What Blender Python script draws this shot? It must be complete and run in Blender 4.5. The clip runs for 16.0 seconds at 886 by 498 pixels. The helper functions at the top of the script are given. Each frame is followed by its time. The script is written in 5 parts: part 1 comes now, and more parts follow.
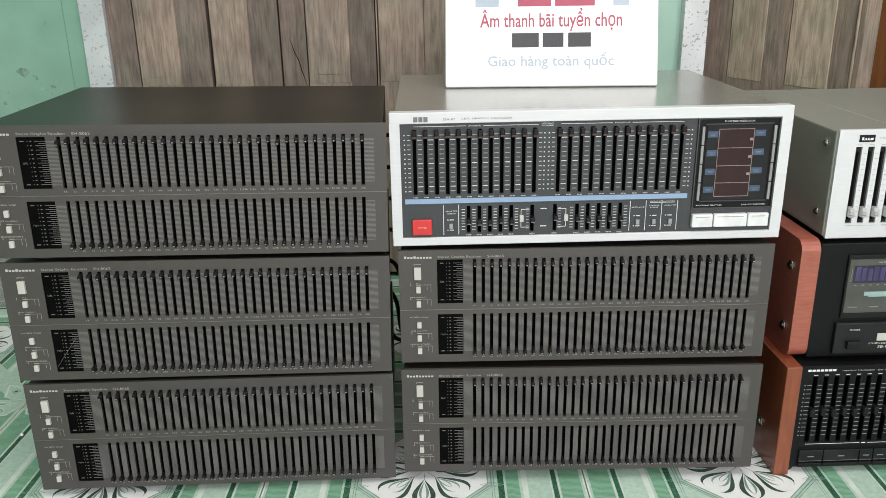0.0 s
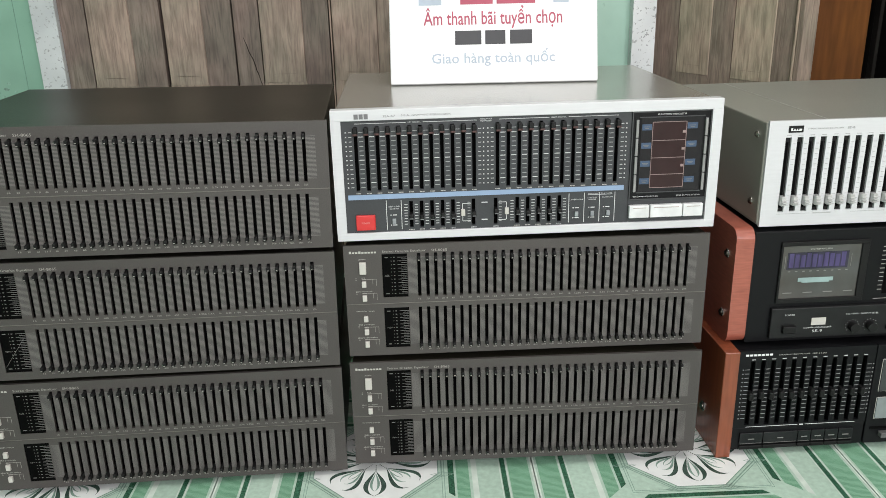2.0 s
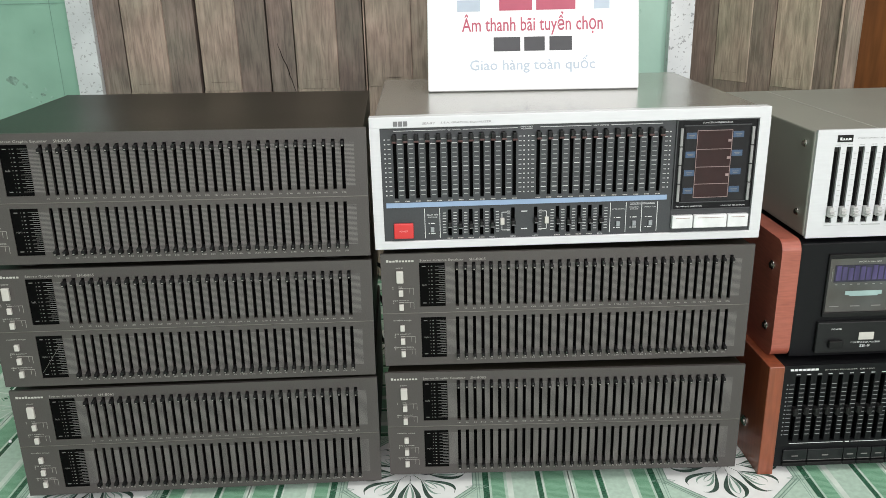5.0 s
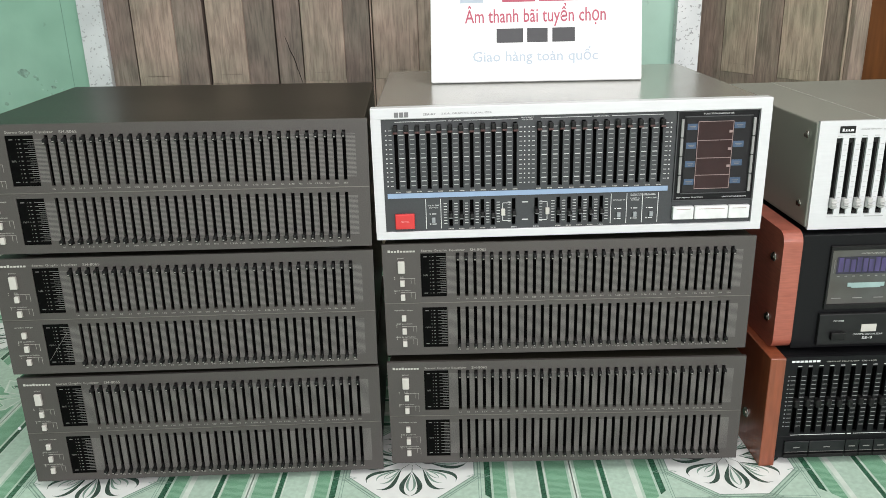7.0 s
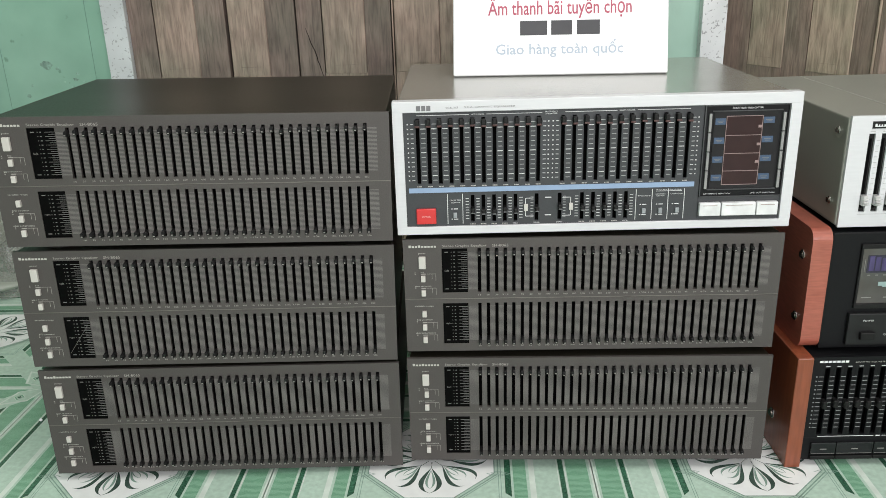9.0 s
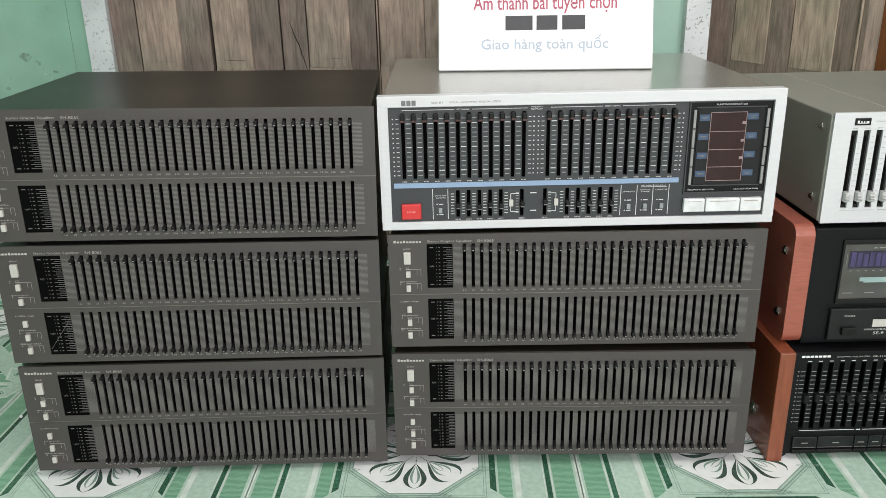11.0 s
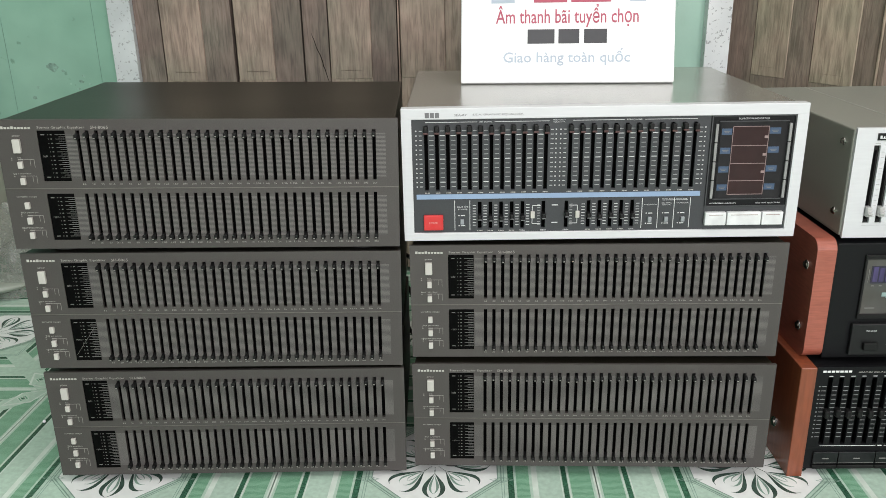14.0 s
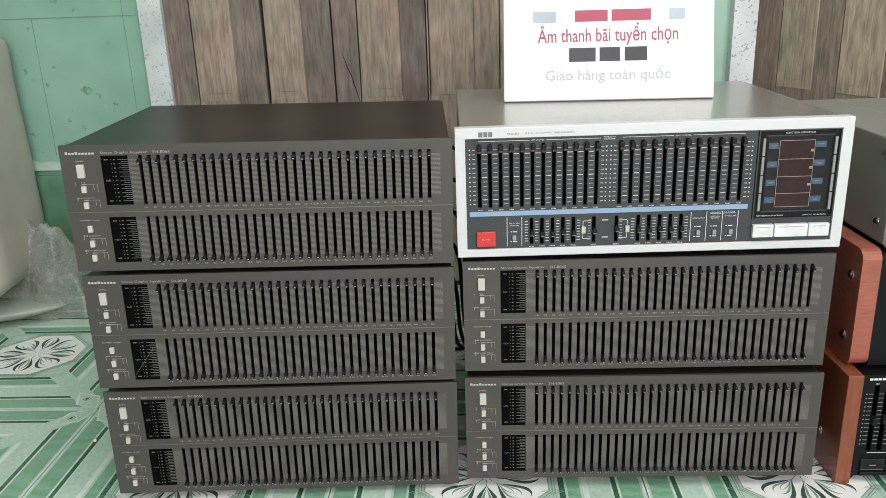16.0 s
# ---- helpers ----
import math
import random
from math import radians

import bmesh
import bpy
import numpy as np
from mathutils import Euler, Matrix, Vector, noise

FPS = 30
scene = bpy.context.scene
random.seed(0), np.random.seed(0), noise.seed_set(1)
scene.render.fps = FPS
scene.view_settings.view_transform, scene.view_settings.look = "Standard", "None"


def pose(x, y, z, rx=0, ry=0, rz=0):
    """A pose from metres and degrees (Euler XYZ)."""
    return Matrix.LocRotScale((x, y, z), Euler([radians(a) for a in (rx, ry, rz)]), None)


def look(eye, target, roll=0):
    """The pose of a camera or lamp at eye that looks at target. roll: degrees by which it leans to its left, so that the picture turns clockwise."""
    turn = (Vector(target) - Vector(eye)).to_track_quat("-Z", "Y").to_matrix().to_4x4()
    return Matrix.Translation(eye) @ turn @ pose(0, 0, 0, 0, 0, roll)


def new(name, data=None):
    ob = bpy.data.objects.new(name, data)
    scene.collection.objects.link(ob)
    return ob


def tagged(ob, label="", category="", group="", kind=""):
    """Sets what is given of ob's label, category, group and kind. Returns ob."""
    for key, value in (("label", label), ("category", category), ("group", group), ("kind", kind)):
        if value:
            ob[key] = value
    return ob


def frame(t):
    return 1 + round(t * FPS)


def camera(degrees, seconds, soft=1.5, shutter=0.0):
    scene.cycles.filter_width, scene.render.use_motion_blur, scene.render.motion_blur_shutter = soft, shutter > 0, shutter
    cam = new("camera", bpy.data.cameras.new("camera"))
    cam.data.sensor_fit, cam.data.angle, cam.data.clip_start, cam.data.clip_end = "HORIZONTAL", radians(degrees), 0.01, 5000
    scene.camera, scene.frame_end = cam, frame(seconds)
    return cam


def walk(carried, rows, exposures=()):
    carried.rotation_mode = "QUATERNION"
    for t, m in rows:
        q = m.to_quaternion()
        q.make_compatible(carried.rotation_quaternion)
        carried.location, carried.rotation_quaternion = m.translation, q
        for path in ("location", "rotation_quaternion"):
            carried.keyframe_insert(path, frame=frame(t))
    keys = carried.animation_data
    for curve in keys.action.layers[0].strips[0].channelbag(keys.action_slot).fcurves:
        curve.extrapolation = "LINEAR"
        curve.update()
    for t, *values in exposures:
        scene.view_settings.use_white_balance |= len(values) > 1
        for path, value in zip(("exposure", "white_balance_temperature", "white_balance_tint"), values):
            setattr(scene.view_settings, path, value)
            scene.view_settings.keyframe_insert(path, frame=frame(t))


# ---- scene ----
cam = camera(57.57, 16.0, soft=0.6)
PATH = [
    (0, (0.0542, -0.8591, 0.6030), (0.0493, 1.0317, -0.0490), -0.92),
    (0.5, (0.0602, -0.8644, 0.6049), (0.0438, 1.0278, -0.0428), -1.14),
    (1, (0.0669, -0.8696, 0.6048), (0.0564, 1.0221, -0.0443), -1.35),
    (1.5, (0.0740, -0.8775, 0.6051), (0.0804, 1.0104, -0.0550), -1.39),
    (2, (0.0930, -0.8781, 0.6036), (0.1432, 1.0102, -0.0536), -1.41),
    (2.5, (0.1005, -0.8727, 0.6044), (0.1735, 1.0160, -0.0496), -1.33),
    (3, (0.0901, -0.8722, 0.6043), (0.1589, 1.0187, -0.0438), -1.14),
    (3.5, (0.0821, -0.8669, 0.6025), (0.1447, 1.0257, -0.0410), -1.01),
    (4, (0.0804, -0.8678, 0.6035), (0.1192, 1.0266, -0.0367), -1.25),
    (4.5, (0.0796, -0.8673, 0.6049), (0.0924, 1.0280, -0.0336), -1.47),
    (5, (0.0756, -0.8642, 0.6033), (0.0696, 1.0298, -0.0390), -1.46),
    (5.2, (0.0776, -0.8652, 0.6018), (0.0795, 1.0228, -0.0580), -1.28),
    (7.5, (0.0911, -0.8707, 0.6007), (0.0433, 1.0193, -0.0517), -1.77),
    (8, (0.0931, -0.8690, 0.5993), (0.0410, 1.0222, -0.0495), -1.98),
    (8.5, (0.0945, -0.8643, 0.5989), (0.0245, 1.0243, -0.0556), -2.16),
    (9, (0.0858, -0.8596, 0.5999), (0.0007, 1.0227, -0.0706), -1.71),
    (9.5, (0.0788, -0.8476, 0.5982), (0.0260, 1.0241, -0.1045), -1.06),
    (11.8, (0.0862, -0.8654, 0.6012), (0.0417, 1.0171, -0.0729), -1.23),
    (12, (0.0825, -0.8669, 0.6008), (0.0312, 1.0160, -0.0717), -1.28),
    (12.5, (0.0790, -0.8676, 0.6021), (0.0041, 1.0165, -0.0645), -1.31),
    (13, (0.0791, -0.8678, 0.6027), (0.0029, 1.0174, -0.0608), -1.14),
    (13.5, (0.0742, -0.8667, 0.6016), (-0.0248, 1.0208, -0.0523), -1.22),
    (14, (0.0760, -0.8637, 0.6030), (-0.0037, 1.0229, -0.0561), -1.03),
    (14.5, (0.0768, -0.8630, 0.6051), (0.0011, 1.0246, -0.0518), -1.17),
    (15, (0.0790, -0.8598, 0.6053), (-0.0037, 1.0296, -0.0455), -1.56),
    (15.5, (0.0601, -0.8728, 0.6086), (-0.0122, 1.0165, -0.0435), -1.51),
    (16, (0.0175, -0.8815, 0.6151), (-0.0655, 1.0147, -0.0155), -1.98),
]
walk(cam, [(t, look(eye, target, roll)) for t, eye, target, roll in PATH], exposures=[(0.0, 0.02), (1.0, 0.07), (2.0, -0.03), (4.0, -0.02), (5.0, 0.03), (7.5, 0.12), (8.5, 0.02), (9.5, -0.04), (12.5, -0.04), (15.0, -0.03), (16.0, 0.02)])

# ---- world and light ----
world = bpy.data.worlds.new("world")
scene.world = world
world.use_nodes = True
wn = world.node_tree.nodes
sky = wn.new("ShaderNodeTexSky")
sky.sky_type, sky.sun_disc = "NISHITA", False
sky.sun_elevation, sky.sun_rotation = radians(50), radians(180)
wn["Background"].inputs["Strength"].default_value = 0.1
world.node_tree.links.new(sky.outputs["Color"], wn["Background"].inputs["Color"])


def area_lamp(name, eye, target, sx, sy, watts, colour):
    data = bpy.data.lights.new(name, "AREA")
    data.shape, data.size, data.size_y, data.energy, data.color = "RECTANGLE", sx, sy, watts, colour
    ob = new(name, data)
    ob.matrix_world = look(eye, target)
    return ob


# Daylight through the wide, unseen shop door behind the camera.
area_lamp("door_daylight", (0.80, -3.02, 1.55), (0.55, 0.0, 1.20), 2.3, 2.3, 96, (1.0, 0.955, 0.952))
# Added overhead fill to brighten tops and floor; the ceiling has no opening.
area_lamp("roof_daylight", (0.55, -0.9, 2.86), (0.55, -0.9, 0), 2.0, 1.6, 38, (1.0, 0.955, 0.952))


# ---- materials ----
def material(name, colour, rough=0.5, metal=0.0, spec=0.5, scale=60.0, vary=0.15, bump=0.0, bump_scale=400.0,
             stretch=(1, 1, 1), second=None, second_scale=6.0, rand=0.0, coat=0.0, rough_vary=0.08):
    """A procedural surface: base colour with fine grain and a slow second variation, optional relief."""
    m = bpy.data.materials.new(name)
    m.use_nodes = True
    n, l = m.node_tree.nodes, m.node_tree.links
    b = n["Principled BSDF"]
    b.inputs["Roughness"].default_value = rough
    b.inputs["Metallic"].default_value = metal
    b.inputs["Specular IOR Level"].default_value = spec
    b.inputs["Coat Weight"].default_value = coat
    tc = n.new("ShaderNodeTexCoord")
    mp = n.new("ShaderNodeMapping")
    mp.inputs["Scale"].default_value = stretch
    l.new(tc.outputs["Object"], mp.inputs["Vector"])
    fine = n.new("ShaderNodeTexNoise")
    fine.inputs["Scale"].default_value, fine.inputs["Detail"].default_value = scale, 6
    l.new(mp.outputs["Vector"], fine.inputs["Vector"])
    slow = n.new("ShaderNodeTexNoise")
    slow.inputs["Scale"].default_value, slow.inputs["Detail"].default_value = second_scale, 3
    l.new(tc.outputs["Object"], slow.inputs["Vector"])
    ramp = n.new("ShaderNodeMapRange")
    ramp.inputs["From Min"].default_value, ramp.inputs["From Max"].default_value = 0.3, 0.7
    ramp.inputs["To Min"].default_value, ramp.inputs["To Max"].default_value = 1 - vary, 1 + vary
    l.new(fine.outputs["Fac"], ramp.inputs["Value"])
    mix = n.new("ShaderNodeMix")
    mix.data_type = "RGBA"
    mix.inputs["A"].default_value = (*colour, 1)
    mix.inputs["B"].default_value = (*(second or [c * (1 - vary) for c in colour]), 1)
    r2 = n.new("ShaderNodeMapRange")
    r2.inputs["From Min"].default_value, r2.inputs["From Max"].default_value = 0.35, 0.65
    l.new(slow.outputs["Fac"], r2.inputs["Value"])
    l.new(r2.outputs["Result"], mix.inputs["Factor"])
    mul = n.new("ShaderNodeVectorMath")
    mul.operation = "SCALE"
    l.new(mix.outputs["Result"], mul.inputs["Vector"])
    last = ramp.outputs["Result"]
    if rand:
        info = n.new("ShaderNodeObjectInfo")
        r3 = n.new("ShaderNodeMapRange")
        r3.inputs["To Min"].default_value, r3.inputs["To Max"].default_value = 1 - rand, 1 + rand
        l.new(info.outputs["Random"], r3.inputs["Value"])
        m2 = n.new("ShaderNodeMath")
        m2.operation = "MULTIPLY"
        l.new(last, m2.inputs[0])
        l.new(r3.outputs["Result"], m2.inputs[1])
        last = m2.outputs["Value"]
    l.new(last, mul.inputs["Scale"])
    l.new(mul.outputs["Vector"], b.inputs["Base Color"])
    rr = n.new("ShaderNodeMapRange")
    rr.inputs["To Min"].default_value, rr.inputs["To Max"].default_value = max(rough - rough_vary, 0.02), min(rough + rough_vary, 1)
    l.new(slow.outputs["Fac"], rr.inputs["Value"])
    l.new(rr.outputs["Result"], b.inputs["Roughness"])
    if bump:
        bn = n.new("ShaderNodeTexNoise")
        bn.inputs["Scale"].default_value, bn.inputs["Detail"].default_value = bump_scale, 4
        l.new(mp.outputs["Vector"], bn.inputs["Vector"])
        bp = n.new("ShaderNodeBump")
        bp.inputs["Strength"].default_value, bp.inputs["Distance"].default_value = bump, 0.001
        l.new(bn.outputs["Fac"], bp.inputs["Height"])
        l.new(bp.outputs["Normal"], b.inputs["Normal"])
    return m


def lined(name, base, line, axis, period, duty, rough=0.5, metal=0.0, wobble=0.0):
    """Fine printed lines across one axis, every period metres."""
    m = material(name, base, rough, metal, vary=0.08)
    n, l = m.node_tree.nodes, m.node_tree.links
    b = n["Principled BSDF"]
    old = b.inputs["Base Color"].links[0].from_socket
    tc = n.new("ShaderNodeTexCoord")
    sep = n.new("ShaderNodeSeparateXYZ")
    l.new(tc.outputs["Object"], sep.inputs["Vector"])
    d = n.new("ShaderNodeMath")
    d.operation = "DIVIDE"
    d.inputs[1].default_value = period
    l.new(sep.outputs[axis], d.inputs[0])
    last = d.outputs["Value"]
    if wobble:
        ns = n.new("ShaderNodeTexNoise")
        ns.inputs["Scale"].default_value = 90
        l.new(tc.outputs["Object"], ns.inputs["Vector"])
        ma = n.new("ShaderNodeMath")
        ma.operation = "MULTIPLY_ADD"
        ma.inputs[1].default_value = wobble
        l.new(ns.outputs["Fac"], ma.inputs[0])
        l.new(last, ma.inputs[2])
        last = ma.outputs["Value"]
    f = n.new("ShaderNodeMath")
    f.operation = "FRACT"
    l.new(last, f.inputs[0])
    c = n.new("ShaderNodeMath")
    c.operation = "LESS_THAN"
    c.inputs[1].default_value = duty
    l.new(f.outputs["Value"], c.inputs[0])
    mix = n.new("ShaderNodeMix")
    mix.data_type = "RGBA"
    l.new(c.outputs["Value"], mix.inputs["Factor"])
    l.new(old, mix.inputs["A"])
    mix.inputs["B"].default_value = (*line, 1)
    l.new(mix.outputs["Result"], b.inputs["Base Color"])
    return m


def old_wood(name, light, dark, rough=0.75, rand=0.12):
    """Weathered timber with the grain running up, streaks, knots and open cracks."""
    m = material(name, light, rough, scale=18, stretch=(5, 5, 1.1), vary=0.24, second=dark, second_scale=8, rand=rand,
                 bump=0.9, bump_scale=45)
    n, l = m.node_tree.nodes, m.node_tree.links
    b = n["Principled BSDF"]
    old = b.inputs["Base Color"].links[0].from_socket
    tc = n.new("ShaderNodeTexCoord")
    info = n.new("ShaderNodeObjectInfo")
    add = n.new("ShaderNodeVectorMath")
    add.operation = "MULTIPLY_ADD"
    add.inputs[1].default_value, add.inputs[0].default_value = (3, 3, 3), (0, 0, 0)
    l.new(info.outputs["Random"], add.inputs[0])
    l.new(tc.outputs["Object"], add.inputs[2])
    mp = n.new("ShaderNodeMapping")
    mp.inputs["Scale"].default_value = (190, 190, 13)
    l.new(add.outputs["Vector"], mp.inputs["Vector"])
    ns = n.new("ShaderNodeTexNoise")
    ns.inputs["Scale"].default_value, ns.inputs["Detail"].default_value, ns.inputs["Distortion"].default_value = 1.0, 9, 1.4
    l.new(mp.outputs["Vector"], ns.inputs["Vector"])
    r = n.new("ShaderNodeValToRGB")
    r.color_ramp.elements[0].position, r.color_ramp.elements[1].position = 0.33, 0.54
    r.color_ramp.elements[0].color = (0.36, 0.35, 0.33, 1)
    l.new(ns.outputs["Fac"], r.inputs["Fac"])
    mul = n.new("ShaderNodeMix")
    mul.data_type, mul.blend_type = "RGBA", "MULTIPLY"
    mul.inputs["Factor"].default_value = 0.50
    l.new(old, mul.inputs["A"])
    l.new(r.outputs["Color"], mul.inputs["B"])
    # Broad patches where the timber has gone greenish grey or pinkish.
    wide = n.new("ShaderNodeTexNoise")
    wide.inputs["Scale"].default_value, wide.inputs["Detail"].default_value = 9, 5
    l.new(add.outputs["Vector"], wide.inputs["Vector"])
    tint = n.new("ShaderNodeValToRGB")
    tint.color_ramp.elements[0].position, tint.color_ramp.elements[1].position = 0.36, 0.64
    tint.color_ramp.elements[0].color, tint.color_ramp.elements[1].color = (0.84, 0.90, 0.85, 1), (1.0, 0.95, 0.93, 1)
    l.new(wide.outputs["Fac"], tint.inputs["Fac"])
    weather = n.new("ShaderNodeMix")
    weather.data_type, weather.blend_type = "RGBA", "MULTIPLY"
    weather.inputs["Factor"].default_value = 1.0
    l.new(mul.outputs["Result"], weather.inputs["A"])
    l.new(tint.outputs["Color"], weather.inputs["B"])
    l.new(weather.outputs["Result"], b.inputs["Base Color"])
    return m


def flaked(name, paint, under, amount=0.42, scale=28.0, rough=0.8, second=None):
    """Old wall paint with spots where it has come off."""
    m = material(name, paint, rough, vary=0.07, scale=12, bump=0.3, bump_scale=90, second=second, second_scale=4.5)
    n, l = m.node_tree.nodes, m.node_tree.links
    b = n["Principled BSDF"]
    old = b.inputs["Base Color"].links[0].from_socket
    tc = n.new("ShaderNodeTexCoord")
    ns = n.new("ShaderNodeTexNoise")
    ns.inputs["Scale"].default_value, ns.inputs["Detail"].default_value = scale, 8
    l.new(tc.outputs["Object"], ns.inputs["Vector"])
    r = n.new("ShaderNodeMapRange")
    r.inputs["From Min"].default_value, r.inputs["From Max"].default_value = amount - 0.04, amount
    r.inputs["To Min"].default_value, r.inputs["To Max"].default_value = 1, 0
    l.new(ns.outputs["Fac"], r.inputs["Value"])
    mix = n.new("ShaderNodeMix")
    mix.data_type = "RGBA"
    l.new(r.outputs["Result"], mix.inputs["Factor"])
    l.new(old, mix.inputs["A"])
    mix.inputs["B"].default_value = (*under, 1)
    l.new(mix.outputs["Result"], b.inputs["Base Color"])
    return m


GREY_PANEL = material("brown_grey_metal_panel", (0.0795, 0.0712, 0.0668), 0.48, 0.2, scale=700, vary=0.10, second_scale=4)
GREY_LINES = lined("panel_scale_lines", (0.050, 0.0460, 0.0435), (0.170, 0.157, 0.149), "Z", 0.0014, 0.45, 0.5, 0.1)
DARK_CASE = material("dark_brown_case_paint", (0.016, 0.0145, 0.010), 0.34, 0.0, spec=0.20, scale=900, vary=0.12, bump=0.12, bump_scale=1500, second_scale=3)
BLACK = material("black_plastic", (0.008, 0.008, 0.008), 0.5, spec=0.25, vary=0.2, scale=200)
SLOT = material("dark_slot", (0.003, 0.003, 0.003), 0.8, spec=0.05, vary=0.2, scale=200)
WINDOW = material("black_scale_window", (0.003, 0.003, 0.003), 0.45, spec=0.03, vary=0.2, scale=50)
PRINT = material("light_grey_print", (0.50, 0.49, 0.45), 0.6, vary=0.1)
FAINT = material("faint_grey_print", (0.38, 0.36, 0.33), 0.6, vary=0.1)
BUTTON = material("pale_plastic_button", (0.54, 0.52, 0.48), 0.4, vary=0.05)
DIM = material("dim_window_print", (0.21, 0.205, 0.195), 0.6)
SEAM = material("pale_seam_highlight", (0.20, 0.185, 0.165), 0.4, 0.4)
RUBBER = material("rubber_foot", (0.02, 0.02, 0.02), 0.8)
SILVER = material("white_silver_aluminium", (0.63, 0.635, 0.65), 0.42, 0.1, scale=400, vary=0.03, stretch=(0.1, 1, 1), second_scale=3)
SILVER_CASE = material("grey_metal_case", (0.375, 0.375, 0.345), 0.22, 0.55, scale=1200, vary=0.08, bump=0.03, bump_scale=1600, second_scale=3)
BEIGE_CASE = material("beige_grey_metal_case", (0.29, 0.295, 0.26), 0.42, 0.2, scale=1200, vary=0.08, bump=0.10, bump_scale=1500, second_scale=3)
BLUE_GREY = material("blue_grey_panel", (0.037, 0.040, 0.044), 0.5, 0.0, scale=500, vary=0.1)
JET = material("jet_black_panel", (0.0060, 0.0062, 0.0072), 0.44, spec=0.18, scale=500, vary=0.12)
RED = material("red_plastic_button", (0.60, 0.030, 0.030), 0.32, vary=0.05)
BLUE = material("pale_blue_stripe", (0.26, 0.36, 0.52), 0.5, vary=0.05)
LABEL_BLUE = material("blue_label", (0.045, 0.085, 0.16), 0.35, vary=0.15)
DEEP_RED = material("dark_red_display", (0.030, 0.011, 0.011), 0.25, spec=0.3, vary=0.15)
NAVY = material("dark_blue_display", (0.016, 0.0145, 0.0165), 0.25, spec=0.25, vary=0.15)
WHITE_PRINT = material("white_print", (0.72, 0.73, 0.73), 0.6, vary=0.05)
DARK_PRINT = material("dark_grey_print", (0.16, 0.16, 0.165), 0.6, vary=0.05)
TIP = material("pale_lever_tip", (0.30, 0.29, 0.27), 0.5, vary=0.2)
BROWN_KNOB = material("dark_red_brown_knob", (0.062, 0.021, 0.018), 0.4, vary=0.15)
CHROME = material("chrome", (0.62, 0.61, 0.58), 0.22, 1.0)
SALMON_WOOD = material("salmon_red_veneer", (0.305, 0.080, 0.052), 0.36, scale=18, stretch=(3, 3, 26), vary=0.18, second=(0.35, 0.11, 0.075), second_scale=5, coat=0.2)
ORANGE_WOOD = material("orange_brown_veneer", (0.245, 0.066, 0.028), 0.30, scale=22, stretch=(9, 9, 1), vary=0.2, second=(0.175, 0.042, 0.019), second_scale=7, coat=0.3)
DOOR_WOOD = material("varnished_orange_door", (0.130, 0.047, 0.009), 0.5, spec=0.12, scale=12, stretch=(8, 8, 0.8), vary=0.22, second=(0.09, 0.032, 0.009), second_scale=4)
GREY_WOOD = old_wood("weathered_brown_timber", (0.222, 0.176, 0.150), (0.158, 0.124, 0.107))
PALE_WOOD = old_wood("weathered_pale_timber", (0.375, 0.296, 0.243), (0.290, 0.230, 0.190), 0.75, 0.08)
MID_WOOD = old_wood("weathered_grey_brown_timber", (0.345, 0.272, 0.222), (0.265, 0.207, 0.170), 0.75, 0.07)
# Paler timber, raised further to brighten the swung leaf, which gets less light.
LIGHT_WOOD = old_wood("brightened_weathered_timber", (0.500, 0.405, 0.315), (0.405, 0.325, 0.255), 0.75, 0.07)
GREEN_WALL = flaked("mint_green_wall_paint", (0.26, 0.45, 0.35), (0.15, 0.28, 0.21), 0.345, 34, 0.8, (0.205, 0.375, 0.285))
# Paler copy of GREEN_WALL that paints extra light onto the right-hand strip.
LIT_WALL = flaked("lit_mint_wall_paint", (0.37, 0.55, 0.46), (0.27, 0.42, 0.34), 0.33, 34, 0.8, (0.32, 0.50, 0.41))
WHITE_POST = flaked("flaking_white_paint", (0.74, 0.77, 0.77), (0.34, 0.36, 0.36), 0.395, 170, 0.8, (0.45, 0.48, 0.49))
PLASTER = material("room_plaster", (0.52, 0.50, 0.47), 0.85, vary=0.06, scale=8, bump=0.2, bump_scale=60)
CEILING = material("white_ceiling", (0.70, 0.70, 0.68), 0.9, vary=0.05, scale=5)
BOARD = material("white_sign_board", (0.88, 0.88, 0.89), 0.6, vary=0.02, scale=30)
INK_RED = material("crimson_ink", (0.43, 0.085, 0.135), 0.6, vary=0.05)
INK_DARK = material("dark_grey_ink", (0.055, 0.055, 0.06), 0.6, vary=0.05)
INK_BLUE = material("pale_blue_ink", (0.43, 0.50, 0.58), 0.6, vary=0.05)
TILE_PALE = material("pale_green_glaze", (0.49, 0.65, 0.54), 0.22, vary=0.10, scale=160, bump=0.35, bump_scale=130, second_scale=9)
TILE_WHITE = material("white_glaze", (0.83, 0.85, 0.83), 0.2, vary=0.04, scale=60)
TILE_GREEN = lined("green_hatched_glaze", (0.155, 0.345, 0.215), (0.27, 0.49, 0.345), "Y", 0.0024, 0.45, 0.24, 0, 0.9)
TILE_DARK = material("dark_green_lace_glaze", (0.055, 0.17, 0.10), 0.24, vary=0.5, scale=330)
TILE_FINE = material("grey_green_line_glaze", (0.27, 0.40, 0.33), 0.24, vary=0.2)
TILE_LEAF = material("dark_leaf_glaze", (0.07, 0.12, 0.095), 0.24, vary=0.3, scale=120)
TILE_LINE = material("pale_line_glaze", (0.68, 0.77, 0.69), 0.24, vary=0.1)
GROUT = material("grout", (0.40, 0.42, 0.38), 0.85, vary=0.2)
FOAM = material("cream_foam_wrap", (0.45, 0.43, 0.37), 0.6, vary=0.06, scale=20, bump=0.3, bump_scale=30)
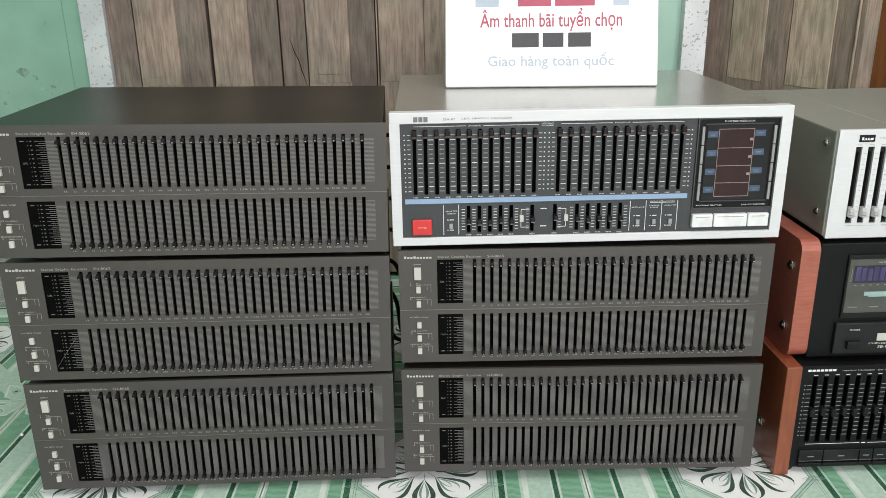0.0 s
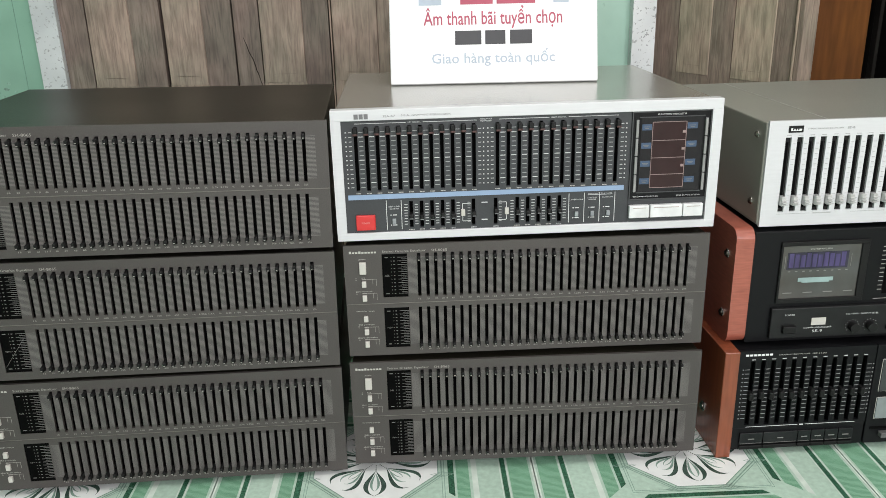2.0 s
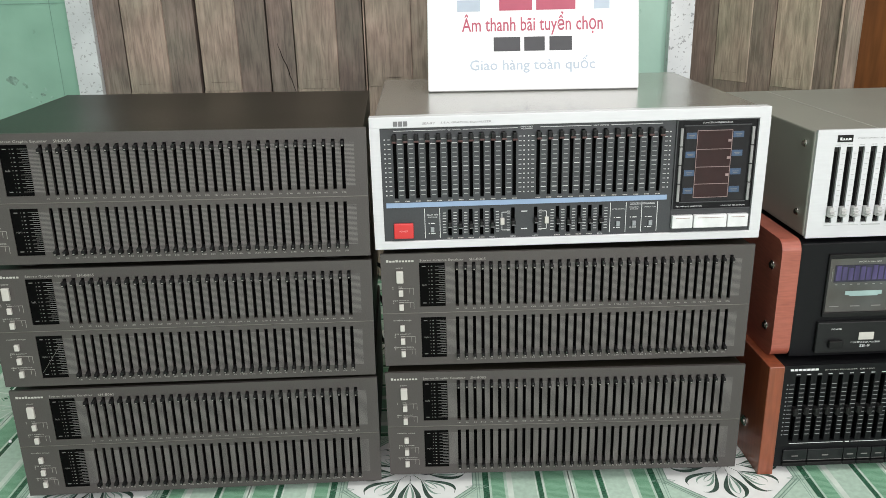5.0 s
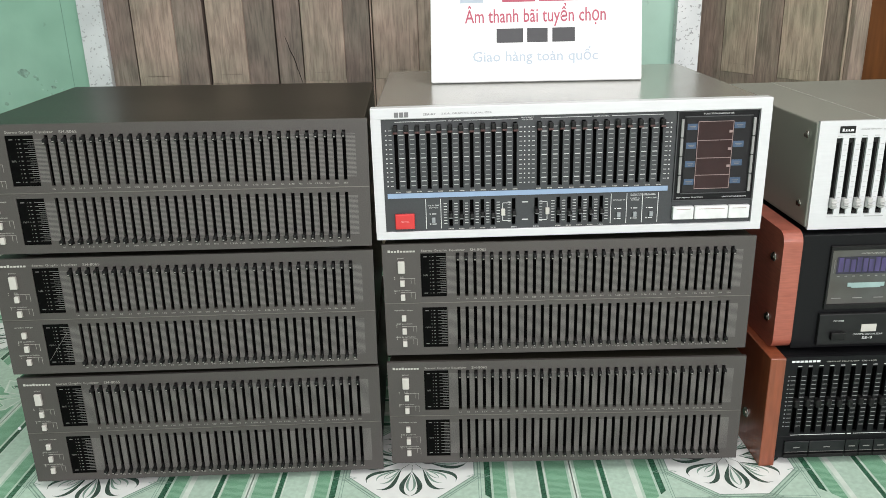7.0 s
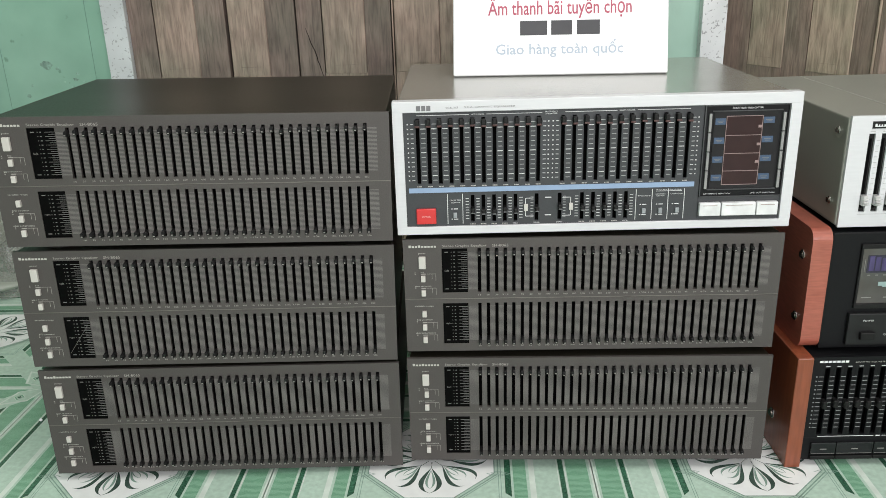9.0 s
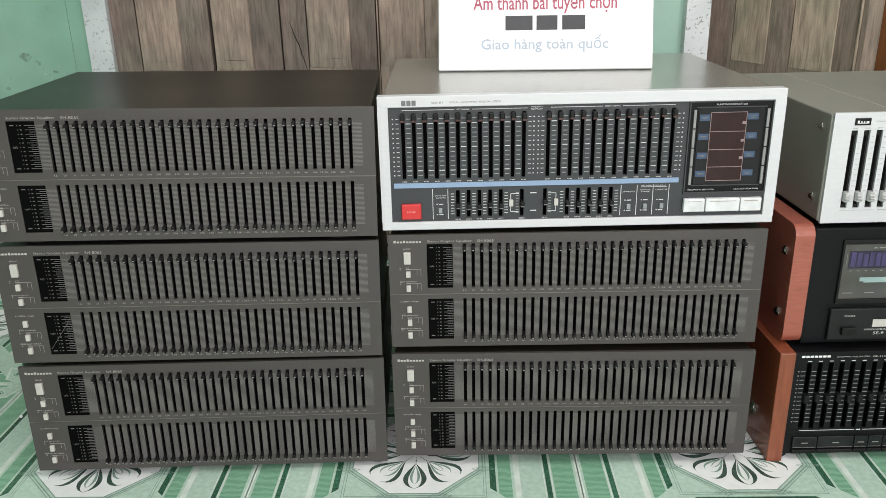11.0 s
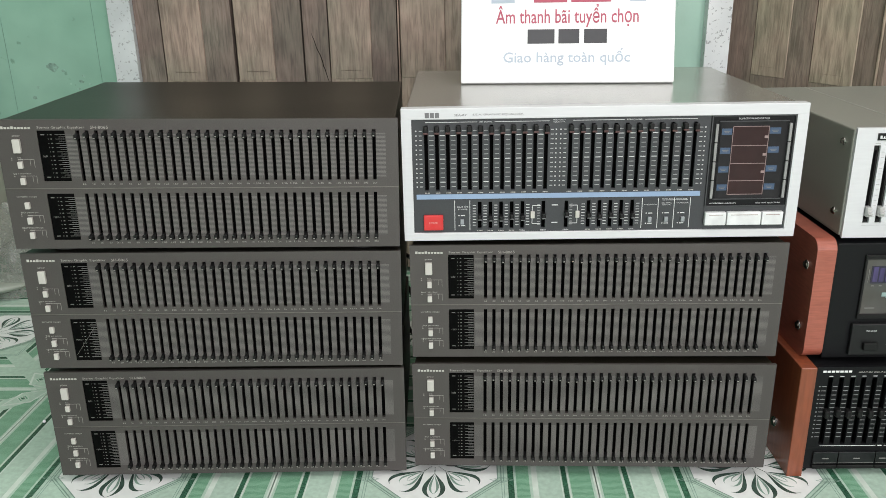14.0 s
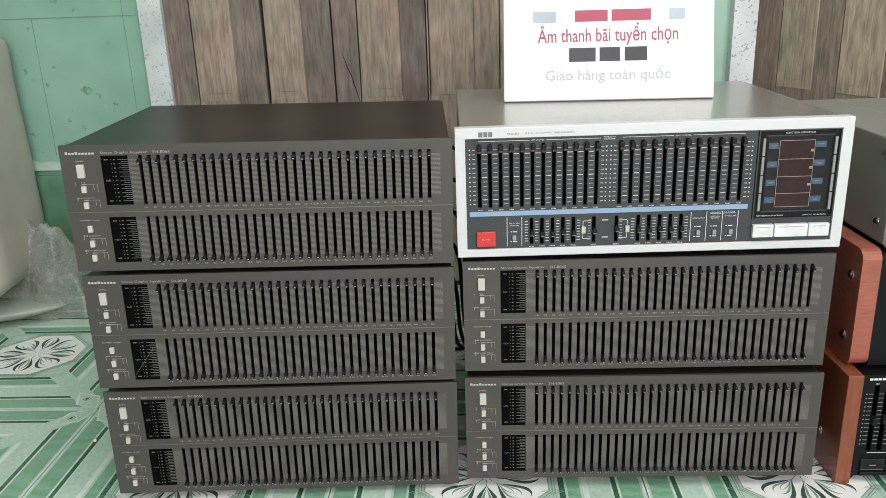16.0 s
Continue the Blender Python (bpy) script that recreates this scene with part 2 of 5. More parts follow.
BAG = material("milky_plastic_bag", (0.31, 0.33, 0.285), 0.28, vary=0.10, scale=14, bump=0.35, bump_scale=40, second=(0.25, 0.285, 0.24), second_scale=9)
# Warm second tone puts a brown reflection into the glass colour.
GLASS_DISPLAY = material("grey_green_display_glass", (0.088, 0.090, 0.088), 0.12, vary=0.20, scale=20, second=(0.075, 0.068, 0.060), second_scale=16)
DUSK = material("dusky_violet_field", (0.040, 0.036, 0.062), 0.2, vary=0.35, scale=50)
PURPLE = material("violet_display_bars", (0.080, 0.062, 0.165), 0.2, vary=0.35, scale=90, stretch=(1, 1, 0.2))
FROST = material("grey_meter_glass", (0.22, 0.25, 0.25), 0.12, vary=0.1)


def film_material():
    """Thin clear plastic film: mostly see-through, with gloss."""
    m = bpy.data.materials.new("clear_plastic_film")
    m.use_nodes = True
    n, l = m.node_tree.nodes, m.node_tree.links
    b = n["Principled BSDF"]
    b.inputs["Base Color"].default_value = (0.36, 0.38, 0.335, 1)
    b.inputs["Roughness"].default_value = 0.22
    ns = n.new("ShaderNodeTexNoise")
    ns.inputs["Scale"].default_value, ns.inputs["Detail"].default_value = 25, 6
    r = n.new("ShaderNodeMapRange")
    r.inputs["To Min"].default_value, r.inputs["To Max"].default_value = 0.25, 0.70
    l.new(ns.outputs["Fac"], r.inputs["Value"])
    l.new(r.outputs["Result"], b.inputs["Alpha"])
    return m


FILM = film_material()


# ---- builders ----
def box(bm, x0, x1, y0, y1, z0, z1, bevel=0.0, mat=0, segs=2):
    """A box from corner to corner, with its edges rounded by bevel."""
    r = bmesh.ops.create_cube(bm, size=1.0)
    vs = r["verts"]
    for v in vs:
        v.co = Vector(((x0 + x1) / 2 + v.co.x * (x1 - x0), (y0 + y1) / 2 + v.co.y * (y1 - y0), (z0 + z1) / 2 + v.co.z * (z1 - z0)))
    fs = {f for v in vs for f in v.link_faces}
    if bevel:
        es = {e for v in vs for e in v.link_edges}
        out = bmesh.ops.bevel(bm, geom=list(es), offset=bevel, segments=segs, affect="EDGES", profile=0.5)
        fs = {f for f in fs if f.is_valid} | set(out["faces"])
    for f in fs:
        f.material_index = mat
    return bm


def fast_boxes(name, boxes):
    """A mesh of many plain boxes, fast."""
    verts, faces = [], []
    for x0, x1, y0, y1, z0, z1 in boxes:
        k = len(verts)
        verts += [(x, y, z) for z in (z0, z1) for y in (y0, y1) for x in (x0, x1)]
        faces += [tuple(k + i for i in f) for f in ((0, 2, 3, 1), (4, 5, 7, 6), (0, 1, 5, 4), (2, 6, 7, 3), (0, 4, 6, 2), (1, 3, 7, 5))]
    me = bpy.data.meshes.new(name)
    me.from_pydata(verts, [], faces)
    return me


def grid_plate(name, xs, zs, kind, y0, y1):
    """A plate of one piece on a grid: kind(i, j) gives a cell's material, or None for an opening cut through it."""
    verts, faces, mats, at = [], [], [], {}

    def node(i, j, y):
        if (i, j, y) not in at:
            at[i, j, y] = len(verts)
            verts.append((xs[i], y, zs[j]))
        return at[i, j, y]

    cell = {(i, j): kind(i, j) for i in range(len(xs) - 1) for j in range(len(zs) - 1)}
    for (i, j), m in cell.items():
        if m is None:
            continue
        ring = [(i, j), (i + 1, j), (i + 1, j + 1), (i, j + 1)]
        faces.append(tuple(node(*p, y0) for p in ring))
        faces.append(tuple(node(*p, y1) for p in ring[::-1]))
        mats += [m, m]
        for k, (di, dj) in enumerate(((0, -1), (1, 0), (0, 1), (-1, 0))):
            if cell.get((i + di, j + dj)) is None:
                a, b = ring[k], ring[(k + 1) % 4]
                faces.append((node(*a, y0), node(*a, y1), node(*b, y1), node(*b, y0)))
                mats.append(0)
    me = bpy.data.meshes.new(name)
    me.from_pydata(verts, [], faces)
    me.polygons.foreach_set("material_index", mats)
    return me


def tube(bm, c, r, axis, length, seg=20, r2=None, mat=0, bevel=0.0):
    """A cylinder or cone from c along an axis letter; minus length runs the other way."""
    turn = {"x": Matrix.Rotation(radians(90), 4, "Y"), "y": Matrix.Rotation(radians(-90), 4, "X"), "z": Matrix.Identity(4)}[axis]
    m = Matrix.Translation(c) @ turn @ Matrix.Translation((0, 0, length / 2))
    out = bmesh.ops.create_cone(bm, cap_ends=True, segments=seg, radius1=r, radius2=r if r2 is None else r2, depth=abs(length), matrix=m)
    fs = {f for v in out["verts"] for f in v.link_faces}
    for f in fs:
        f.material_index = mat
    if bevel:
        es = [e for e in {e for v in out["verts"] for e in v.link_edges} if len(e.link_faces) == 2 and e.calc_face_angle(0) > 0.8]
        bmesh.ops.bevel(bm, geom=es, offset=bevel, segments=2, affect="EDGES", profile=0.5)


def part(name, source, mats, parent, label="", at=None):
    """Links a bmesh or a mesh as one object under a thing or a part."""
    if isinstance(source, bmesh.types.BMesh):
        me = bpy.data.meshes.new(name)
        bmesh.ops.recalc_face_normals(source, faces=source.faces)
        source.to_mesh(me)
        source.free()
    else:
        me = source
    if not me.materials:
        for m in mats if isinstance(mats, (list, tuple)) else [mats]:
            me.materials.append(m)
    ob = new(name, me)
    if parent is not None:
        ob.parent = parent
    if at is not None:
        ob.location = at
    if me.name.startswith(("lettering", "printed_lines")):
        ob["kind"] = "stuff"
    return tagged(ob, label)


def thing(name, m, label, category, group="", kind=""):
    ob = new(name)
    ob.empty_display_size = 0.05
    ob.matrix_basis = m
    return tagged(ob, label, category, group, kind)


def one(x0, x1, y0, y1, z0, z1, bevel=0.0, segs=2):
    return box(bmesh.new(), x0, x1, y0, y1, z0, z1, bevel, 0, segs)


GLYPHS = {}


def glyph_mesh(body, bold=0.0):
    if (body, bold) not in GLYPHS:
        cu = bpy.data.curves.new("lettering", "FONT")
        cu.body, cu.resolution_u, cu.size, cu.offset = body, 2, 1.0, bold
        ob = bpy.data.objects.new("lettering", cu)
        scene.collection.objects.link(ob)
        bpy.context.view_layer.update()
        me = bpy.data.meshes.new_from_object(ob.evaluated_get(bpy.context.evaluated_depsgraph_get()))
        bpy.data.objects.remove(ob)
        bpy.data.curves.remove(cu)
        co = np.array([v.co[:2] for v in me.vertices])
        GLYPHS[body, bold] = ([(x, y) for x, y in co], [tuple(p.vertices) for p in me.polygons], co.min(0), co.max(0))
        bpy.data.meshes.remove(me)
    return GLYPHS[body, bold]


def lettering(items, y=-0.0004, bold=0.0):
    """One flat mesh of several words: (text, x0, x1, z0, z1), each filling its rectangle, facing -y."""
    verts, faces = [], []
    for body, x0, x1, z0, z1 in items:
        vs, fs, lo, hi = glyph_mesh(body, bold)
        k = len(verts)
        sx, sz = (x1 - x0) / (hi[0] - lo[0]), (z1 - z0) / (hi[1] - lo[1])
        verts += [(x0 + (vx - lo[0]) * sx, y, z0 + (vy - lo[1]) * sz) for vx, vy in vs]
        faces += [tuple(k + i for i in f) for f in fs]
    me = bpy.data.meshes.new("lettering")
    me.from_pydata(verts, [], faces)
    return me


def strips(items, y=-0.0004, thick=0.0003):
    """Printed bars and lines: (x0, x1, z0, z1)."""
    return fast_boxes("printed_lines", [(a, b, y, y + thick, c, d) for a, b, c, d in items])


# ---- setting ----
def wall_slab(name, x0, x1, y0, y1, z0, z1, mat, label, category="wall"):
    return tagged(part(name, one(x0, x1, y0, y1, z0, z1), mat, None), label, category, "", "structure")


WY = 0.72
GREEN_LINE = material("scratched_green_line", (0.17, 0.31, 0.25), 0.8)
# Near-black colour paints the gloom of the unlit back room onto its walls.
BACK_ROOM = material("blackened_unlit_room", (0.010, 0.009, 0.008), 0.8, spec=0.1)
wall_slab("wall_north_1", -2.2, -0.6205, WY + 0.004, WY + 0.16, 0, 2.9, GREEN_WALL, "mint green painted plaster wall, stained and scratched")
wall_slab("wall_north_2", 0.44, 0.509, WY + 0.012, WY + 0.16, 0, 2.9, LIT_WALL, "narrow strip of mint green plaster wall")
wall_slab("wall_north_3", -0.6205, 0.44, WY + 0.05, WY + 0.16, 0, 2.9, PLASTER, "plain plaster wall behind the wooden doors")
wall_slab("wall_north_4", 0.509, 1.0, WY + 0.11, WY + 0.16, 0, 2.9, PLASTER, "plain plaster wall behind the wooden doors")
wall_slab("wall_north_5", 1.4, 2.6, WY + 0.02, WY + 0.16, 0, 2.9, PLASTER, "plain plaster wall")
wall_slab("wall_north_6", 0.98, 1.4, WY + 0.9, WY + 1.0, 0, 2.9, BACK_ROOM, "back room wall, blackened to look unlit")
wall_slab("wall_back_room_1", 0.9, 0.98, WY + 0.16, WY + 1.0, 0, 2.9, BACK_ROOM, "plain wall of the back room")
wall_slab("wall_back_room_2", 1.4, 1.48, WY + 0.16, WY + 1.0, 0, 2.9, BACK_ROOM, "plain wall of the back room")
wall_slab("wall_west", -2.3, -2.2, -3.1, WY + 0.16, 0, 2.9, GREEN_WALL, "plain green plaster wall")
wall_slab("wall_east", 2.6, 2.7, -3.1, WY + 0.16, 0, 2.9, PLASTER, "plain green plaster wall")
wall_slab("wall_south_1", -2.2, -1.05, -3.2, -3.1, 0, 2.9, PLASTER, "plain wall beside the shop opening")
wall_slab("wall_south_2", 2.05, 2.6, -3.2, -3.1, 0, 2.9, PLASTER, "plain wall beside the shop opening")
wall_slab("ceiling", -2.3, 2.7, -3.2, WY + 1.0, 2.9, 3.0, CEILING, "plain white ceiling", "ceiling")
wall_slab("post_1", -0.6215, -0.5765, WY - 0.012, WY + 0.05, 0, 2.9, WHITE_POST, "white door post with flaking paint", "post")
wall_slab("post_2", 0.509, 0.5535, WY - 0.012, WY + 0.05, 0, 2.9, WHITE_POST, "white door post with flaking paint", "post")
tagged(part("trim", one(-2.2, -0.6215, WY + 0.0030, WY + 0.0045, 0.5710, 0.5726), GREEN_LINE, None), "dark scored line along the green wall", "trim", "", "structure")


tagged(part("trim", one(-0.6590, -0.6583, WY + 0.0030, WY + 0.0045, 0.302, 0.9), GREEN_LINE, None), "thin scored line beside the post", "trim", "", "structure")
LEDGE = material("pale_green_ledge", (0.40, 0.56, 0.47), 0.7, vary=0.1)
tagged(part("trim", one(-2.2, -0.6215, WY - 0.006, WY + 0.003, 0.2625, 0.2725), GREEN_LINE, None), "dark groove under the pale edge of the skirting", "trim", "", "structure")
tagged(part("baseboard", one(-2.2, -0.6215, WY - 0.010, WY + 0.004, 0.0, 0.262, 0.002), material("dark_green_skirting", (0.10, 0.24, 0.14), 0.7, vary=0.25, scale=20), None), "dark green painted skirting band along the wall", "baseboard", "", "structure")
tagged(part("trim", one(-2.2, -0.6215, WY - 0.013, WY + 0.003, 0.273, 0.290, 0.001), LEDGE, None), "pale green edge on top of the skirting", "trim", "", "structure")
tagged(part("trim", one(-0.8404, -0.8397, WY + 0.0030, WY + 0.0045, 0.302, 0.5705), GREEN_LINE, None), "dark scored line up the green wall", "trim", "", "structure")


def wall_stain(x, z, r, seed):
    rng = random.Random(seed)
    bm = bmesh.new()
    ring = [bm.verts.new((x + r * (0.7 + 0.5 * rng.random()) * math.cos(a * math.pi / 9), WY + 0.0036, z + 0.75 * r * (0.7 + 0.5 * rng.random()) * math.sin(a * math.pi / 9))) for a in range(18)]
    f = bm.faces.new(ring)
    out = bmesh.ops.extrude_face_region(bm, geom=[f])
    for v in out["geom"]:
        if isinstance(v, bmesh.types.BMVert):
            v.co.y += 0.001
    return tagged(part("wall_stain", bm, STAIN, None), "dark grey-green stain on the wall paint", "stain", "", "structure")


STAIN = material("grey_green_stain", (0.17, 0.28, 0.225), 0.85, vary=0.35, scale=120, second=(0.24, 0.40, 0.32), second_scale=60)
for n, (x, z, r) in enumerate(((-0.754, 0.431, 0.0115), (-0.733, 0.4235, 0.0045), (-0.700, 0.402, 0.005), (-0.694, 0.413, 0.0035), (-0.79, 0.392, 0.004), (-0.708, 0.388, 0.003), (-0.683, 0.397, 0.003), (-0.755, 0.585, 0.004), (-0.80, 0.372, 0.005), (-0.722, 0.398, 0.0025))):
    wall_stain(x, z, r, n)


def raised_panel(x0, x1, z0, z1, y, depth):
    """A raised door panel with sloping edges."""
    bm = bmesh.new()
    s = 0.0015
    a = [bm.verts.new(p) for p in ((x0, y, z0), (x1, y, z0), (x1, y, z1), (x0, y, z1))]
    b = [bm.verts.new(p) for p in ((x0 + s, y - depth, z0 + s), (x1 - s, y - depth, z0 + s), (x1 - s, y - depth, z1 - s), (x0 + s, y - depth, z1 - s))]
    c = [bm.verts.new((v.co.x, y + 0.02, v.co.z)) for v in a]
    bm.faces.new(b)
    bm.faces.new(c[::-1])
    for i in range(4):
        j = (i + 1) % 4
        bm.faces.new((a[i], a[j], b[j], b[i]))
        bm.faces.new((c[i], c[j], a[j], a[i]))
    return bm


def wooden_leaf(name, x0, x1, edges, z_panel, label, at=None, stile=None, panel=None, rail=None):
    """A door leaf of old boards: edges are the panels' left and right sides; an open joint runs along each panel's left side."""
    root = thing(name, at or pose(0, WY, 0), label, "door", "old wooden door leaves", "structure")
    stile, panel = stile or GREY_WOOD, panel or PALE_WOOD
    xs = [x0] + [e for p in edges for e in p] + [x1]
    for a, b in zip(xs[0::2], xs[1::2]):
        if b - a > 0.004:
            part("stile", one(a + 0.0001, b - 0.0010, 0.0, 0.035, 0.01, 2.2, 0.0009), stile, root)
    for a, b in edges:
        part("panel", raised_panel(a + 0.0006, b - 0.0001, z_panel, 2.0, 0.002, 0.0030), panel, root, "paler raised door panel")
        part("rail", one(a + 0.0006, b - 0.0001, -0.0002, 0.035, 0.01, z_panel + 0.003, 0.0003), rail or panel, root)
        part("rail", one(a + 0.0005, b - 0.0005, 0.002, 0.035, 2.001, 2.2, 0.002), stile, root)
        m = (a + b) / 2
        part("groove", one(m - 0.021, m + 0.021, -0.0010, 0.002, z_panel + 0.0170, z_panel + 0.0176), stile, root)
    return root


def jagged_crack(x0, z0, x1, z1, seed, steps=14):
    """A thin dark split that wanders between two points of a board and tapers at both ends."""
    rng = random.Random(seed)
    bm = bmesh.new()
    pts = [(x0 + (x1 - x0) * i / steps + rng.uniform(-0.0012, 0.0012), z0 + (z1 - z0) * i / steps) for i in range(steps + 1)]
    rows = []
    for i, (x, z) in enumerate(pts):
        w = 0.00075 * math.sin(math.pi * (i + 0.4) / (steps + 0.8)) ** 0.5
        rows.append([bm.verts.new((x + dx, y, z)) for dx, y in ((-w, -0.0006), (w, -0.0006), (w, 0.002), (-w, 0.002))])
    for p, q in zip(rows, rows[1:]):
        for k in range(4):
            bm.faces.new((p[k], p[(k + 1) % 4], q[(k + 1) % 4], q[k]))
    bm.faces.new(rows[0])
    bm.faces.new(rows[-1][::-1])
    return bm


wooden_leaf("door_1", -0.5760, -0.3880, [(-0.5265, -0.446)], 0.4005, "weathered brown wooden door leaf with pale raised panel")
wooden_leaf("door_2", -0.3877, -0.2535, [(-0.3840, -0.310)], 0.4005, "weathered brown wooden door leaf with pale raised panel")
leaf_3 = wooden_leaf("door_3", -0.2515, -0.0710, [(-0.2030, -0.121)], 0.4005, "weathered brown wooden door leaf with a long crack")
wooden_leaf("door_4", -0.0700, 0.175, [(-0.0660, 0.021), (0.07, 0.14)], 0.4015, "weathered brown wooden door leaf with pale raised panels", None, MID_WOOD)
wooden_leaf("door_5", 0.177, 0.44, [(0.2, 0.28), (0.33, 0.40)], 0.4015, "weathered brown wooden door leaf with pale raised panels", None, MID_WOOD)
leaf_6 = wooden_leaf("door_6", 0.0, 0.322, [(0.0640, 0.1450), (0.1960, 0.2830)], 0.402, "weathered wooden door leaf with pale raised panels, swung open into the room", pose(0.5665, 0.762, 0, 0, 0, -61.4), MID_WOOD, LIGHT_WOOD, MID_WOOD)
part("edge_bead", one(0.3225, 0.3265, -0.003, 0.035, 0.01, 2.2, 0.0015), LIGHT_WOOD, leaf_6, "pale worn bead along the closing edge")
part("edge_strip", one(0.3268, 0.3370, -0.001, 0.035, 0.01, 2.2, 0.0015), MID_WOOD, leaf_6)
part("crack", jagged_crack(-0.2350, 0.488, -0.2050, 0.393, 4), SLOT, leaf_3, "long dark crack in the timber")
door = thing("door_7", pose(0, WY, 0), "varnished orange-brown wooden door, ajar on a dark room", "door", "", "structure")
part("door_board", one(0.800, 0.978, 0.004, 0.045, 0.01, 2.1, 0.002), DOOR_WOOD, door)
part("door_edge", one(1.012, 1.02, 0.03, 0.05, 0.01, 2.1, 0.002), material("dark_door_edge", (0.008, 0.007, 0.006), 0.7, spec=0.1), door, "thin dark door edge")

# Floor: 40 cm glazed tiles with a printed border and a flower in an octagon.
floor = tagged(part("floor", one(-2.3, 2.7, -3.2, WY + 1.0, -0.06, -0.0035), GROUT, None), "glazed green patterned ceramic tile floor", "floor", "", "structure")


def tile_mesh():
    verts, faces, mats = [], [], []

    def poly(points, z, mat):
        k = len(verts)
        verts.extend((x, y, z) for x, y in points)
        faces.append(tuple(range(k, k + len(points))))
        mats.append(mat)

    def rect(x0, x1, y0, y1, z, mat):
        poly([(x0, y0), (x1, y0), (x1, y1), (x0, y1)], z, mat)

    h = 0.1992
    k = 0
    verts.extend([(-h, -h, 0), (h, -h, 0), (h, h, 0), (-h, h, 0), (-h, -h, -0.008), (h, -h, -0.008), (h, h, -0.008), (-h, h, -0.008)])
    for f in ((0, 1, 2, 3), (0, 4, 5, 1), (1, 5, 6, 2), (2, 6, 7, 3), (3, 7, 4, 0)):
        faces.append(f)
        mats.append(0)
    e = 0.0002
    # Border bands along the four sides, mitred at the corners.
    bands = [(0.000, 0.0022, 5), (0.005, 0.031, 2), (0.0322, 0.0335, 5), (0.0345, 0.0405, 3), (0.0415, 0.0425, 5), (0.071, 0.078, 5), (0.0815, 0.0975, 2), (0.1005, 0.108, 3)]
    for q in range(4):
        c, s = round(math.cos(q * math.pi / 2)), round(math.sin(q * math.pi / 2))
        turn = lambda p: (p[0] * c - p[1] * s, p[0] * s + p[1] * c)
        for a, b, m in bands:
            x0, x1 = h - a, h - b
            lim0, lim1 = x0 - 0.022, x1 - 0.022
            poly([turn(p) for p in ((x0, -lim0), (x0, lim0), (x1, lim1), (x1, -lim1))], e, m)
    # Corner star where four borders meet.
    for sx in (1, -1):
        for sy in (1, -1):
            poly([(sx * h, sy * h), (sx * (h - 0.040), sy * (h - 0.012)), (sx * (h - 0.052), sy * (h - 0.052)), (sx * (h - 0.012), sy * (h - 0.040))][::sx * sy], 2 * e, 5)
            star = [(sx * (h - 0.002), sy * (h - 0.002)), (sx * (h - 0.036), sy * (h - 0.013)), (sx * (h - 0.048), sy * (h - 0.048)), (sx * (h - 0.013), sy * (h - 0.036))]
            poly(star[::sx * sy], 3 * e, 0)
            mid = (sx * (h - 0.029), sy * (h - 0.029))
            for g, m in ((0.0095, 5), (0.0080, 2), (0.0050, 5), (0.0036, 3)):
                poly([(mid[0] + g, mid[1]), (mid[0], mid[1] + g), (mid[0] - g, mid[1]), (mid[0], mid[1] - g)], (4 + 0.01 / g / 10) * e, m)
    r, cut = 0.078, 0.049
    octagon = [(r, -r + cut), (r, r - cut), (r - cut, r), (-r + cut, r), (-r, r - cut), (-r, -r + cut), (-r + cut, -r), (r - cut, -r)]
    for k0, k1, m in ((1.00, 1.018, 7), (1.055, 1.075, 7), (1.10, 1.112, 7)):
        for i in range(8):
            p, q = octagon[i], octagon[(i + 1) % 8]
            poly([(p[0] * k0, p[1] * k0), (p[0] * k1, p[1] * k1), (q[0] * k1, q[1] * k1), (q[0] * k0, q[1] * k0)][::-1], 2 * e, m)
    # Small interlaced lozenges at the octagon's corners, and a fine frame inside the border.
    for px, py in octagon:
        cx, cy, d = px * 1.075, py * 1.075, 0.0085
        for g in (d, d * 0.62):
            for i in range(4):
                u, v = ((g * 1.6, 0), (0, g * 0.6), (-g * 1.6, 0), (0, -g * 0.6))[i], ((0, g * 0.6), (-g * 1.6, 0), (0, -g * 0.6), (g * 1.6, 0))[i]
                poly([(cx + u[0], cy + u[1]), (cx + u[0] * 1.14, cy + u[1] * 1.14), (cx + v[0] * 1.14, cy + v[1] * 1.14), (cx + v[0], cy + v[1])], 3 * e, 7)
    for lim in (0.0865, 0.0835):
        for sg in (1, -1):
            rect(sg * lim - 0.0004, sg * lim + 0.0004, -lim, lim, e, 7)
            rect(-lim, lim, sg * lim - 0.0004, sg * lim + 0.0004, e, 7)
    poly(octagon, 2 * e, 1)
    # Flower: four rounded double leaves, four tulips between them, and outer curls.
    def spun(a):
        return lambda u, v: (u * math.cos(a) - v * math.sin(a), u * math.sin(a) + v * math.cos(a))

    def crescent(spin, u0, u1, width, thick, sg, mat, lean=0.0, n=12):
        outer, inner = [], []
        for i in range(n + 1):
            t = i / n
            u = u0 + (u1 - u0) * t
            w = width * math.sin(math.pi * t ** 1.7) ** 0.6 if t < 1 else 0.0
            th = thick * math.sin(math.pi * min(t, 0.999) ** 1.25) ** 0.8 + 0.0003
            shift = lean * t * t
            outer.append(spin(u, sg * (w + th) + shift))
            inner.append(spin(u, sg * w + shift))
        poly((outer + inner[::-1])[:: -sg], 3 * e, mat)

